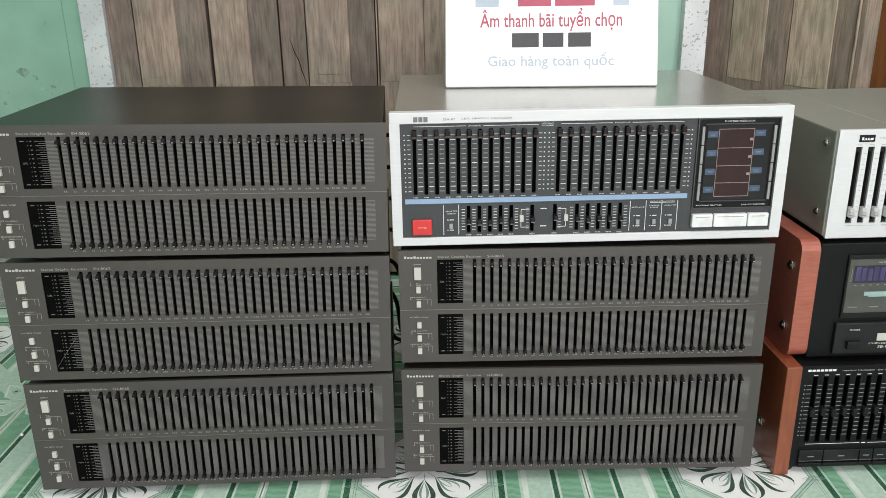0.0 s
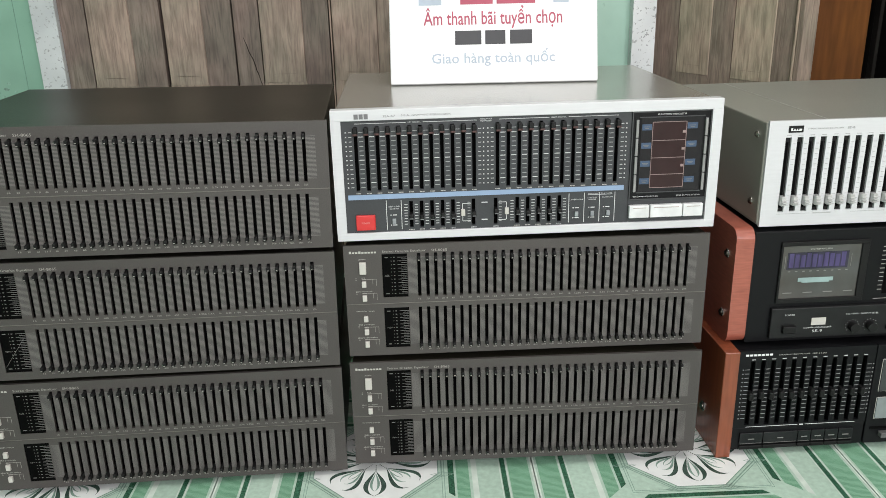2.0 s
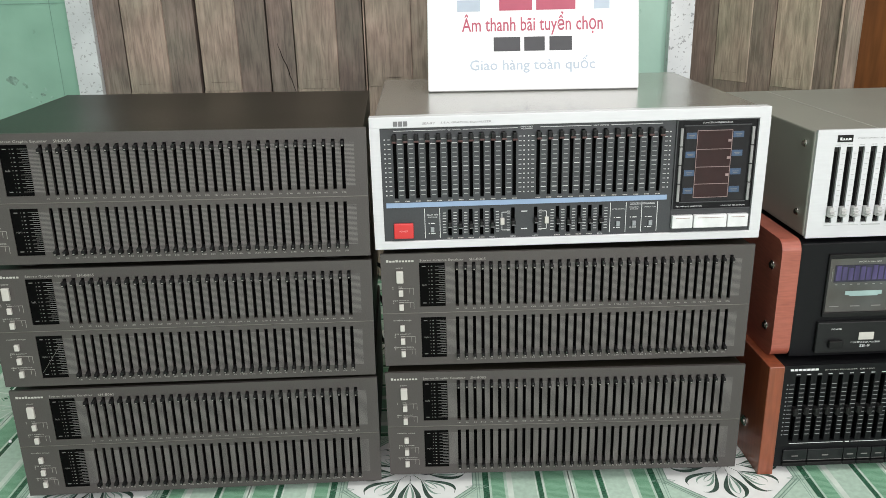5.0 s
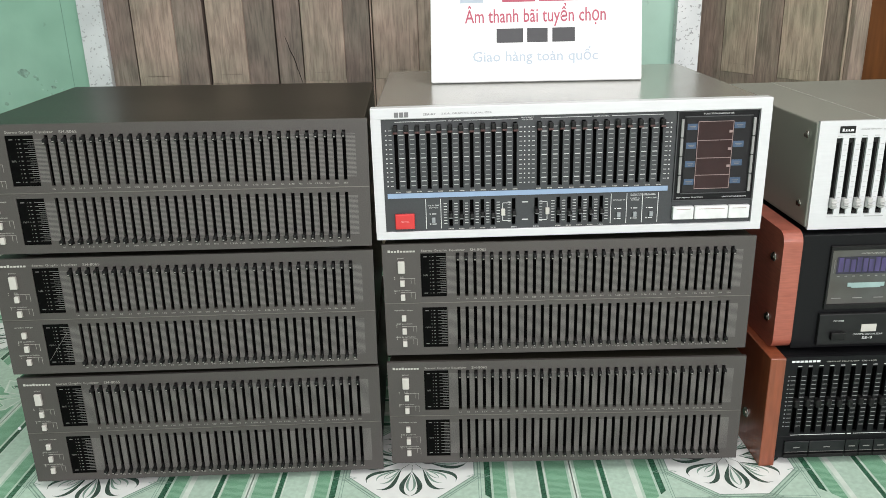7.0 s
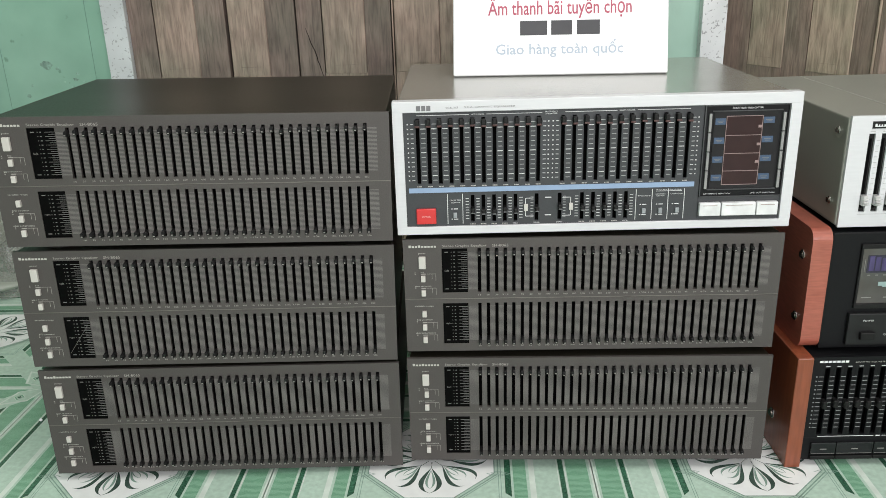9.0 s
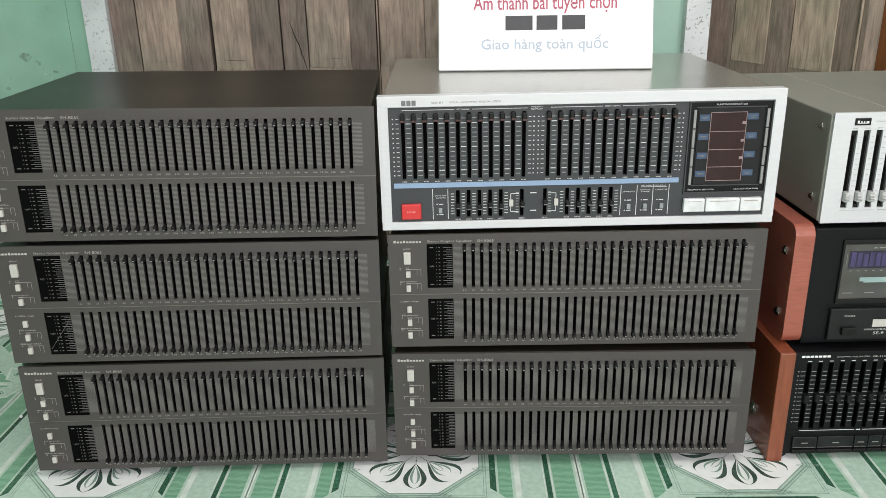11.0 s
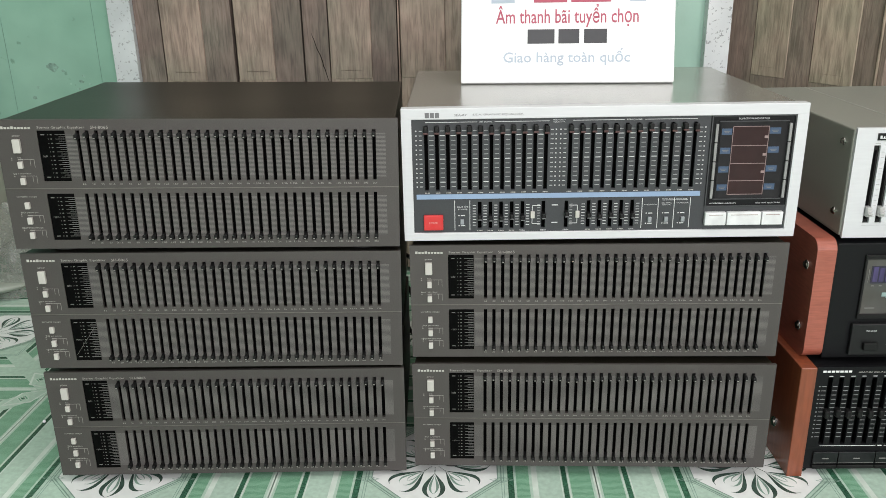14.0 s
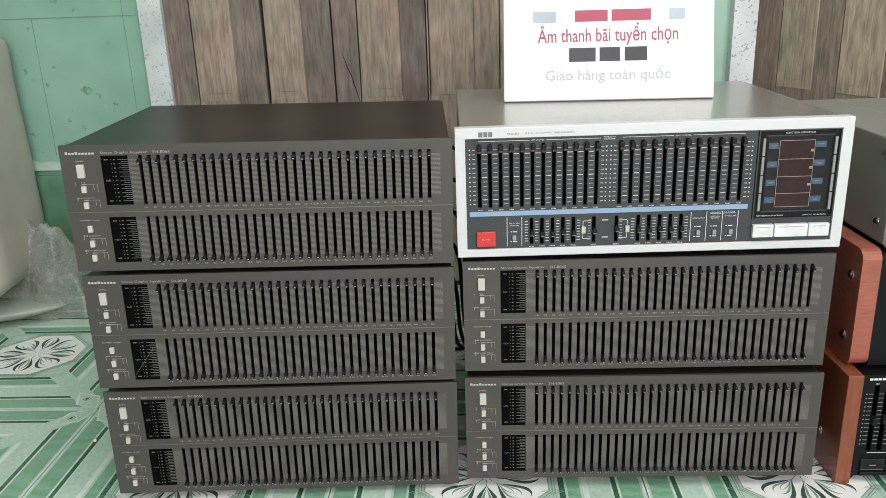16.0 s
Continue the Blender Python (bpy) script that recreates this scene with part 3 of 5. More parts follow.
    for q in range(4):
        a = q * math.pi / 2
        spin = spun(a)
        for sg in (1, -1):
            crescent(spin, 0.019, 0.070, 0.0082, 0.0060, sg, 6)
            crescent(spin, 0.024, 0.061, 0.0030, 0.0030, sg, 7)
            tulip = spun(a + math.pi / 4)
            crescent(tulip, 0.019, 0.069, 0.0108, 0.0056, sg, 6, sg * 0.009)
            crescent(tulip, 0.023, 0.058, 0.0058, 0.0028, sg, 7, sg * 0.003)
            crescent(tulip, 0.022, 0.048, 0.0025, 0.0012, sg, 7)
        for i in range(5):
            for a2 in (a, a + math.pi / 4):
                d = spun(a2)
                u = 0.006 + 0.0028 * i
                poly([d(u, -0.0007), d(u + 0.0014, -0.0007), d(u + 0.0014, 0.0007), d(u, 0.0007)], 3 * e, 6)
    me = bpy.data.meshes.new("floor_tile")
    me.from_pydata(verts, [], faces)
    for m in (TILE_PALE, TILE_WHITE, TILE_GREEN, TILE_DARK, TILE_LINE, TILE_LINE, TILE_LEAF, TILE_FINE):
        me.materials.append(m)
    me.polygons.foreach_set("material_index", mats)
    return me


# ---- graphic equalizers ----
TW, TH, TD = 0.43, 0.1411, 0.31
CACHE = {}


def cached(key, make):
    if key not in CACHE:
        CACHE[key] = make()
    return CACHE[key]


def to_mesh(name, bm, mats):
    me = bpy.data.meshes.new(name)
    bmesh.ops.recalc_face_normals(bm, faces=bm.faces)
    bm.to_mesh(me)
    bm.free()
    for m in mats:
        me.materials.append(m)
    return me


SLOT_X = [0.0872 + 0.0099 * i for i in range(33)]
BANDS = "16 20 25 31.5 40 50 63 80 100 125 160 200 250 315 400 500 630 800 1k 1.25k 1.6k 2k 2.5k 3.15k 4k 5k 6.3k 8k 10k 12.5k 16k 20k 25k".split()


def case_mesh():
    """Sheet metal case, open towards the front behind the slotted plate."""
    bm = bmesh.new()
    box(bm, 0.003, TW - 0.003, 0.0150, TD, 0.002, TH - 0.0015, 0.0012)
    for b in ((0.003, TW - 0.003, TH - 0.0040, TH - 0.0015), (0.003, TW - 0.003, 0.002, 0.0040), (0.003, 0.006, 0.0040, TH - 0.0040), (TW - 0.006, TW - 0.003, 0.0040, TH - 0.0040)):
        box(bm, b[0], b[1], 0.0042, 0.0164, b[2], b[3])
    return to_mesh("case", bm, [DARK_CASE])


def lever_mesh():
    bm = bmesh.new()
    box(bm, -0.0013, 0.0013, -0.004, 0.006, -0.0030, 0.0030)
    box(bm, -0.0018, 0.0018, -0.0080, -0.0035, -0.0028, 0.0026, 0.0006, 0, 1)
    return to_mesh("lever", bm, [BLACK])


def lever_tip():
    return to_mesh("lever_tip", one(-0.0009, 0.0009, -0.0086, -0.0079, -0.0016, -0.0007), [TIP])


def half_plate(z0, z1, s0, s1):
    """One half of the front: a plate with a window and thirty-three slots cut through it, and scale lines printed between them."""
    l0, l1 = 0.0745, 0.4165
    slots = [v for x in SLOT_X for v in (x - 0.00195, x + 0.00195)]
    xs = [0, 0.044, 0.0737, l0] + slots + [l1, TW]
    zs = [z0, s0, s0 + 0.0035, s1 - 0.0035, s1, z1]
    last = len(xs) - 2

    def kind(i, j):
        if 1 <= j <= 3 and (i == 1 or (4 <= i < last and i % 2 == 0 and i != last - 1)):
            return None
        return 1 if j == 2 and 3 <= i < last else 0

    return grid_plate("front_plate", xs, zs, kind, 0.0, 0.004)


def equalizer(m, label, seed, group):
    """A wide double-deck graphic equalizer with thirty-three sliders on each deck."""
    rng = random.Random(seed)
    root = thing("graphic_equalizer", m, label, "equalizer", group)
    H = TH
    part("case", cached("case", case_mesh), None, root, "dark satin sheet metal case")
    zs = H - 0.0737
    halves = {"upper": (zs + 0.0006, H, H - 0.0658, H - 0.0115), "lower": (0.0, zs - 0.0006, H - 0.1314, H - 0.0793)}
    for key, (z0, z1, s0, s1) in halves.items():
        part("front_plate", cached("plate" + key, lambda: half_plate(z0, z1, s0, s1)), [GREY_PANEL, GREY_LINES], root, "grey front plate with fine printed scale lines")
        part("slot_backing", cached("back" + key, lambda: to_mesh("slot_backing", one(0.04, 0.42, 0.0130, 0.0142, s0 - 0.002, s1 + 0.002), [SLOT])), None, root)
        win = part("scale_window", cached("win" + key, lambda: to_mesh("scale_window", one(0.0441, 0.0736, 0.0008, 0.004, s0 + 0.0001, s1 - 0.0001), [WINDOW])), None, root, "black window with a printed decibel scale")
        zc = lambda i: s0 + 0.0045 + (s1 - s0 - 0.009) * i / 20
        part("scale_print", cached("marks" + key, lambda: strips([(0.0625 + (0.004 if i % 2 else 0), 0.0733, zc(i) - 0.00018, zc(i) + 0.00018) for i in range(21)]
             + [(0.0575, 0.0592, zc(i) - 0.0004, zc(i) + 0.0004) for i in range(0, 21, 2)] + [(0.0547, 0.0554, zc(i) - 0.0004, zc(i) + 0.0004) for i in range(0, 21, 2)]
             + [(0.0475, 0.0515, zc(i) - 0.0004, zc(i) + 0.0004) for i in (0, 20)], 0.0004)), DIM, win)
        part("word", cached("word" + key, lambda: lettering([("left" if key == "upper" else "right", 0.0472, 0.0522 if key == "upper" else 0.0535, (s0 + s1) / 2 - 0.0012, (s0 + s1) / 2 + 0.0012)], 0.0004)), DIM, win)
        part("band_print", cached("bands" + key, lambda: lettering([(b, x - 0.00085 * len(b), x + 0.00085 * len(b), s0 - 0.0040, s0 - 0.0023) for b, x in zip(BANDS, SLOT_X)])), FAINT, root)
        up = key == "upper"
        base = s1 - 0.0046 if up else s0 + 0.0042
        for x in SLOT_X:
            d = rng.uniform(-0.0006, 0.0006) - (0.0018 if up and rng.random() < 0.06 else 0)
            lever = part("slider_lever", cached("lever", lever_mesh), None, root, "", (x, 0, base + d))
            part("lever_tip", cached("tip", lever_tip), None, lever)
    # Keys at the side.
    part("power_key", cached("power", lambda: to_mesh("power_key", one(0.0176, 0.0257, -0.0042, 0, H - 0.0348, H - 0.0202, 0.0008), [BUTTON])), None, root, "large pale power key")
    key = cached("key", lambda: to_mesh("small_key", one(-0.0026, 0.0026, -0.0038, 0, -0.0037, 0.0037, 0.0006), [BUTTON]))
    for v in (0.0475, 0.0652, 0.0918, 0.1088, 0.1252):
        part("small_key", key, None, root, "small square pale key", (0.0222, 0, H - v))
    part("key_print", cached("key_print", lambda: strips([q for v in (0.0475, 0.0652, 0.1088, 0.1252) for q in
         ((0.0255, 0.0368, H - v + 0.0053, H - v + 0.0056), (0.0365, 0.0368, H - v - 0.0030, H - v + 0.0056), (0.0322, 0.0325, H - v - 0.0010, H - v + 0.0053), (0.0195, 0.0250, H - v + 0.0049, H - v + 0.0058), (0.0125, 0.0135, H - v + 0.0066, H - v + 0.0074), (0.0125, 0.0135, H - v + 0.0046, H - v + 0.0054))])), FAINT, root)
    part("caption", cached("captions", lambda: lettering([("power", 0.0175, 0.0258, H - 0.0182, H - 0.0163), ("EQ", 0.0195, 0.0235, H - 0.0408, H - 0.0395), ("tape monitor", 0.0120, 0.0315, H - 0.0582, H - 0.0565),
         ("variable range", 0.0110, 0.0330, H - 0.0835, H - 0.0815), ("EQ position", 0.0130, 0.0315, H - 0.1010, H - 0.0991), ("characteristics", 0.0110, 0.0345, H - 0.1178, H - 0.1160)])), PRINT, root)
    # Pale strip stands in for the lit bevel on the lower deck's edge.
    part("seam_strip", cached("seam", lambda: to_mesh("seam_strip", one(0.0, TW, 0.0004, 0.0040, zs - 0.0005, zs + 0.0005), [SEAM])), None, root, "thin pale strip painting the lit edge between the two decks")
    part("maker_mark", cached("mark", lambda: strips([(0.0066 + 0.0036 * i, 0.0066 + 0.0036 * i + 0.0026, H - 0.0098, H - 0.0078 + (0.0008 if i in (0, 3) else 0)) for i in range(9)])), PRINT, root, "pale maker's mark")
    part("title", cached("title", lambda: lettering([("Stereo Graphic Equalizer", 0.045, 0.0957, H - 0.0102, H - 0.0068), ("SH-8065", 0.1016, 0.1205, H - 0.0098, H - 0.0067)])), FAINT, root)
    foot = cached("foot", lambda: foot_mesh())
    for x in (0.045, TW - 0.045):
        for y in (0.035, TD - 0.04):
            part("foot", foot, None, root, "black rubber foot", (x, y, 0.0))
    return root


def foot_mesh():
    bm = bmesh.new()
    tube(bm, (0, 0, 0.002), 0.017, "z", -0.0084, 20, None, 0, 0.001)
    return to_mesh("foot", bm, [RUBBER])


def tall_foot_mesh(length):
    bm = bmesh.new()
    tube(bm, (0, 0, 0.002), 0.018, "z", -length, 20, None, 0, 0.0015)
    return to_mesh("foot", bm, [RUBBER])


GAP, Z0 = 0.0066, 0.0143
RACK = [Z0 + i * (TH + GAP) for i in range(3)]
WHERE = ("standing on patterned tiles", "resting on another one", "standing on patterned tiles", "resting on another one", "on top of the stack")
SPOTS = ((0.0, 0.0, RACK[0], 0.0, 0.0), (0.0007, 0.0064, RACK[1], 0.0, 0.44), (-0.4407, -0.0223, 0.0112, 0.51, 2.80), (-0.4404, -0.0239, 0.1614, 0.86, 3.09), (-0.4384, -0.0279, 0.3132, 1.00, 3.40))
TALL = (1.0, 1.0, 1.017, 1.025, 1.030)
for i, (x, y, z, lean, yaw) in enumerate(SPOTS):
    eq = equalizer(pose(x, y, z, 0, lean, yaw) @ Matrix.Diagonal((1, 1, TALL[i], 1)), "dark brown-grey double graphic equalizer " + WHERE[i], 11 + i, "stacked dark graphic equalizers")
    if i == 3:
        scratch = one(-0.00014, 0.00014, -0.0002, 0.0002, 0.0, 0.043)
        bmesh.ops.rotate(scratch, verts=scratch.verts, cent=(0, 0, 0), matrix=Matrix.Rotation(radians(36), 3, "Y"))
        part("scratch", scratch, DIM, eq, "thin pale scratch across the scale window", (0.0455, 0.0006, 0.0165))
    if i != 1:
        for c in eq.children:
            if c.name.startswith("foot"):
                c.data = cached("foot%d" % i, lambda: tall_foot_mesh((0.0162, 0, 0.0130, 0.0092, 0.0098)[i]))


def screw(parent, p, axis, r=0.006):
    """A domed cross-head screw on a washer, seen from the side."""
    bm = bmesh.new()
    sign = -1
    tube(bm, p, r, axis, sign * 0.0015, 18, None, 0, 0.0004)
    tube(bm, [c + (-0.0015 if k == "xyz".index(axis) else 0) for k, c in enumerate(p)], r * 0.68, axis, sign * 0.002, 18, r * 0.45)
    part("screw", bm, CHROME, parent, "bright round screw head")


def silver_equalizer(m):
    W, H, D = 0.4405, 0.1507, 0.345
    root = thing("graphic_equalizer", m, "silver-framed graphic equalizer with blue-grey panel and red power key", "equalizer")
    part("case", one(0.005, W - 0.005, 0.0115, D, 0.003, H - 0.0015, 0.0015), SILVER_CASE, root, "grey metal case")
    bm = bmesh.new()
    x0, x1, z0, z1 = 0.0112, 0.4284, 0.0092, 0.1385
    for b in ((0, W, z1, H), (0, W, 0, z0)):
        box(bm, b[0], b[1], -0.003, 0.0113, b[2], b[3], 0.0006, 0, 1)
    for b in ((0, x0), (x1, W)):
        box(bm, b[0], b[1], -0.0029, 0.0113, z0 - 0.0004, z1 + 0.0004)
    part("bezel", bm, SILVER, root, "bright silver bezel")
    # Main panel with its slots cut out.
    top, low = (0.0584, 0.1317), (0.0134, 0.0447)
    upper = [0.0267 + 0.01198 * i for i in range(12)] + [0.1850 + 0.01232 * i for i in range(12)]
    lower = [0.0856 + 0.0120 * i for i in range(5)] + [0.1572, 0.1829] + [0.2078 + 0.01225 * i for i in range(5)]
    hw = 0.0021
    xs = sorted([x0, 0.337] + [x + d for x in upper + lower for d in (-hw, hw)])
    zs = [z0, low[0], low[1], top[0], top[1], z1]

    def kind(i, j):
        m = (xs[i] + xs[i + 1]) / 2
        return None if (j == 1 and any(abs(m - x) < hw for x in lower)) or (j == 3 and any(abs(m - x) < hw for x in upper)) else 0

    part("front_panel", grid_plate("front_panel", xs, zs, kind, 0.0, 0.004), BLUE_GREY, root, "blue-grey front panel")
    part("slot_backing", one(x0 + 0.002, 0.335, 0.0100, 0.0112, z0 + 0.001, z1 - 0.001), SLOT, root)
    bm = bmesh.new()
    box(bm, -0.0014, 0.0014, -0.003, 0.004, -0.003, 0.003)
    box(bm, -0.0025, 0.0025, -0.0085, -0.003, -0.0038, 0.0040, 0.0008, 0, 1)
    knob = to_mesh("slider_knob", bm, [BLACK])
    stripe = to_mesh("knob_stripe", one(-0.0027, 0.0027, -0.0098, -0.0080, -0.0044, -0.0024, 0.0004, 1), [BROWN_KNOB])
    rng = random.Random(5)
    for i, x in enumerate(upper):
        k = part("slider_knob", knob, None, root, "", (x, 0, 0.1275 + rng.uniform(-0.0006, 0.0006)))
        part("knob_stripe", stripe, None, k, "dark red-brown stripe")
    bm = bmesh.new()
    box(bm, -0.0014, 0.0014, -0.003, 0.004, -0.003, 0.003)
    box(bm, -0.0024, 0.0024, -0.0085, -0.003, -0.0028, 0.0030, 0.0008, 0, 1)
    black = to_mesh("slider_knob", bm, [BLACK])
    # The grey strip paints a highlight along the front of the knob.
    ridge = to_mesh("knob_ridge", one(-0.0021, 0.0021, -0.0091, -0.0084, -0.0024, -0.0014, 0.0003, 1), [material("grey_knob_highlight", (0.17, 0.175, 0.18), 0.4)])
    for i, x in enumerate(lower):
        k = part("slider_knob", black, None, root, "", (x, 0, 0.0275 + rng.uniform(-0.0012, 0.0012) + (0.0015 if i in (5, 6) else 0)))
        part("knob_ridge", ridge, None, k, "grey strip painted as a knob highlight")
    marks, major = [], []
    for xs in (upper[:12], upper[12:]):
        cols = [xs[0] - 0.0062] + [(a + b) / 2 for a, b in zip(xs, xs[1:])] + [xs[-1] + 0.0062]
        for j, c in enumerate(cols):
            edge = j in (0, len(cols) - 1)
            for i in range(13):
                z = top[0] + 0.0045 + (top[1] - top[0] - 0.0105) * i / 12
                big = i in (1, 6, 11)
                hw2 = 0.0029 if big else 0.0024
                out = 1 if j else -1
                if edge:
                    major.append((c - 0.0014, c + 0.0018, z - 0.00030, z + 0.00030))
                    major.append((c + out * 0.0046 - 0.0007, c + out * 0.0046 + 0.0007, z - 0.0006, z + 0.0006))
                else:
                    (major if big else marks).append((c - hw2, c + hw2, z - (0.0004 if big else 0.00030), z + (0.0004 if big else 0.00030)))
    for j, xs in enumerate((lower[:5], lower[7:])):
        cols = [xs[0] - 0.006] + [(a + b) / 2 for a, b in zip(xs, xs[1:])] + [xs[-1] + 0.006]
        for c in cols:
            for i in range(8):
                z = low[0] + 0.004 + (low[1] - low[0] - 0.008) * i / 7
                major.append((c - 0.0019, c + 0.0019, z - 0.00032, z + 0.00032))
    for c in (lower[5] - 0.0052, lower[6] + 0.0052):
        for i in range(8):
            z = low[0] + 0.004 + (low[1] - low[0] - 0.008) * i / 7
            marks.append((c - 0.0016, c + 0.0016, z - 0.00032, z + 0.00032))
    part("scale_print", strips(marks), material("grey_scale_print", (0.40, 0.41, 0.41), 0.6), root)
    part("scale_print", strips(major), material("pale_scale_print", (0.66, 0.67, 0.67), 0.6), root)
    lines = [(x - 0.0003, x + 0.0003, 0.0115, 0.0465) for x in (0.0574, 0.0744, 0.2679, 0.2858, 0.3037, 0.3215)]
    lines += [(0.0262, 0.083, 0.1348, 0.1353), (0.102, 0.162, 0.1348, 0.1353), (0.187, 0.243, 0.1350, 0.1355), (0.265, 0.322, 0.1350, 0.1355)]
    for x in (0.1500, 0.1900):
        s = 1 if x < 0.17 else -1
        for z in (0.0185, 0.0395):
            lines.append((min(x - 0.005 * s, x + 0.004 * s), max(x - 0.005 * s, x + 0.004 * s), z - 0.0003, z + 0.0003))
        lines.append((x - 0.0053 * s - 0.0003, x - 0.0053 * s + 0.0003, 0.0185, 0.0395))
    tiny = [(x + d, x + d + 0.0010, 0.0551, 0.0561) for x in upper for d in (-0.0024, -0.0009, 0.0006, 0.0018)]
    tiny += [(x + d, x + d + 0.0011, 0.0103, 0.0113) for i, x in enumerate(lower) if i not in (4, 5, 6, 11) for d in (-0.0030, -0.0013, 0.0004, 0.0019)]
    part("band_print", strips(tiny), PRINT, root)
    lines += [(x - 0.0045, x - 0.0032, z, z + 0.001) for x in (0.0660, 0.2769, 0.2953, 0.3128) for z in (0.0165, 0.0285)]
    lines += [(x - 0.0018, x + 0.0030, z, z + 0.0009) for x in (0.0660, 0.2769, 0.2953, 0.3128) for z in (0.0165, 0.0285)]
    lines += [(0.290, 0.3185, 0.0438, 0.0442)] + [(0.1665, 0.1735, z, z + 0.001) for z in (0.0190, 0.0395)]
    part("line_print", strips(lines), WHITE_PRINT, root)
    part("caption", lettering([("LEFT CHANNEL", 0.0855, 0.0995, 0.1344, 0.1358), ("RIGHT CHANNEL", 0.2455, 0.2625, 0.1346, 0.1360), ("FREQUENCY", 0.1655, 0.1790, 0.1352, 0.1368), ("EQUALIZER", 0.1660, 0.1785, 0.1330, 0.1346),
                             ("FREQUENCY EQUALIZER", 0.290, 0.318, 0.0447, 0.0459), ("DELAY TIME", 0.0600, 0.0726, 0.0383, 0.0398), ("EQ MODE", 0.0612, 0.0715, 0.0355, 0.0369),
                             ("ATTENUATOR", 0.2698, 0.2842, 0.0383, 0.0396), ("CONTROL", 0.2895, 0.3008, 0.0400, 0.0412), ("RANGE", 0.2908, 0.2995, 0.0379, 0.0391), ("CHARACTER", 0.3062, 0.3196, 0.0400, 0.0412)]
                            + [(w, lower[i] - 0.0031, lower[i] + 0.0031, 0.0100, 0.0115) for i, w in ((4, "VOCAL"), (5, "DEPTH"), (6, "DEPTH"), (11, "VOCAL"))]), WHITE_PRINT, root)
    part("title", lettering([("S.E.A. GRAPHIC EQUALIZER", 0.0780, 0.133, 0.1422, 0.1445), ("SEA-R7", 0.0581, 0.0715, 0.1420, 0.1443)], -0.0034), DARK_PRINT, root)
    part("maker_mark", strips([(0.0262, 0.0308, 0.1405, 0.1460), (0.0318, 0.0362, 0.1405, 0.1460), (0.0372, 0.0417, 0.1405, 0.1460)], -0.0034), DARK_PRINT, root, "dark grey maker's mark")
    part("blue_stripe", one(0.0148, 0.3314, -0.0008, 0, 0.0485, 0.0540), BLUE, root, "pale blue stripe")
    red = part("power_key", one(0.0222, 0.0443, -0.004, 0, 0.0127, 0.0304, 0.0009), RED, root, "square red power key")
    part("word", lettering([("POWER", 0.0285, 0.038, 0.0207, 0.0226)], -0.0043), material("pale_red_print", (0.80, 0.45, 0.42), 0.5), red)
    for x in (0.1451, 0.1954):
        part("depth_key", one(x - 0.0023, x + 0.0023, -0.003, 0, 0.0252, 0.0330, 0.0005), BUTTON, root)
    for x in (0.0657, 0.2769, 0.2953, 0.3140):
        part("small_key", one(x - 0.0021, x + 0.0021, -0.003, 0, 0.0190, 0.0248, 0.0005), material("blue_grey_key", (0.30, 0.32, 0.335), 0.4), root)
    # Function display.
    disp = part("function_display", one(0.3372, 0.4282, -0.0005, 0.004, 0.0360, 0.1384, 0.0006), JET, root, "black display frame")
    rim = bmesh.new()
    for b in ((0.3372, 0.4282, 0.1372, 0.1384), (0.3372, 0.4282, 0.0360, 0.0370), (0.3372, 0.3384, 0.0370, 0.1372), (0.4270, 0.4282, 0.0370, 0.1372), (0.3455, 0.4205, 0.1312, 0.1322), (0.3455, 0.4205, 0.0440, 0.0450)):
        box(rim, b[0], b[1], -0.0022, -0.0004, b[2], b[3])
    part("display_rim", rim, material("dark_grey_rim", (0.045, 0.047, 0.050), 0.4), disp)
    part("screen", one(0.3475, 0.4185, -0.0012, -0.0004, 0.0450, 0.1312), NAVY, disp, "dark blue display glass")
    part("red_field", one(0.3608, 0.3996, -0.0018, -0.0011, 0.0500, 0.1260), DEEP_RED, disp, "dark red indicator field")
    fl = [(0.3608, 0.3996, z - 0.0003, z + 0.0003) for z in (0.0500, 0.0655, 0.0850, 0.1050, 0.1260)] + [(x - 0.0003, x + 0.0003, 0.0500, 0.1260) for x in (0.3608, 0.3996)]
    part("field_print", strips(fl + [(0.3955, 0.3990, z, z + 0.0028) for z in (0.0740, 0.0935, 0.1130)], -0.0022), material("rose_print", (0.34, 0.24, 0.23), 0.5), disp)
    for z in (0.0545, 0.0750, 0.0960, 0.1170):
        part("blue_label", one(0.3488, 0.3598, -0.0018, -0.0011, z, z + 0.0068), LABEL_BLUE, disp)
        part("label_print", strips([(0.3508, 0.3578, z + 0.0036, z + 0.0042), (0.3520, 0.3566, z + 0.0020, z + 0.0026), (0.4030, 0.4102, z + 0.0041, z + 0.0047), (0.4042, 0.4090, z + 0.0025, z + 0.0031)], -0.0021), DIM, disp)
        part("blue_label", one(0.4008, 0.4125, -0.0018, -0.0011, z + 0.0005, z + 0.0073), LABEL_BLUE, disp)
    grey = material("grey_bar_key", (0.28, 0.28, 0.275), 0.4)
    for i in range(4):
        z = 0.0455 + 0.0212 * i
        part("bar_key", one(0.3418, 0.3448, -0.003, -0.0004, z, z + 0.0200, 0.0004), grey, disp)
        part("bar_key", one(0.4212, 0.4242, -0.003, -0.0004, z, z + 0.0200, 0.0004), grey, disp)
    part("caption", lettering([("FUNCTION INDICATOR", 0.3665, 0.3995, 0.1335, 0.1354), ("RECORDING SELECTION", 0.3425, 0.372, 0.0388, 0.0402), ("LINE OUT SELECTION", 0.394, 0.421, 0.0388, 0.0402)], -0.0009), WHITE_PRINT, disp)
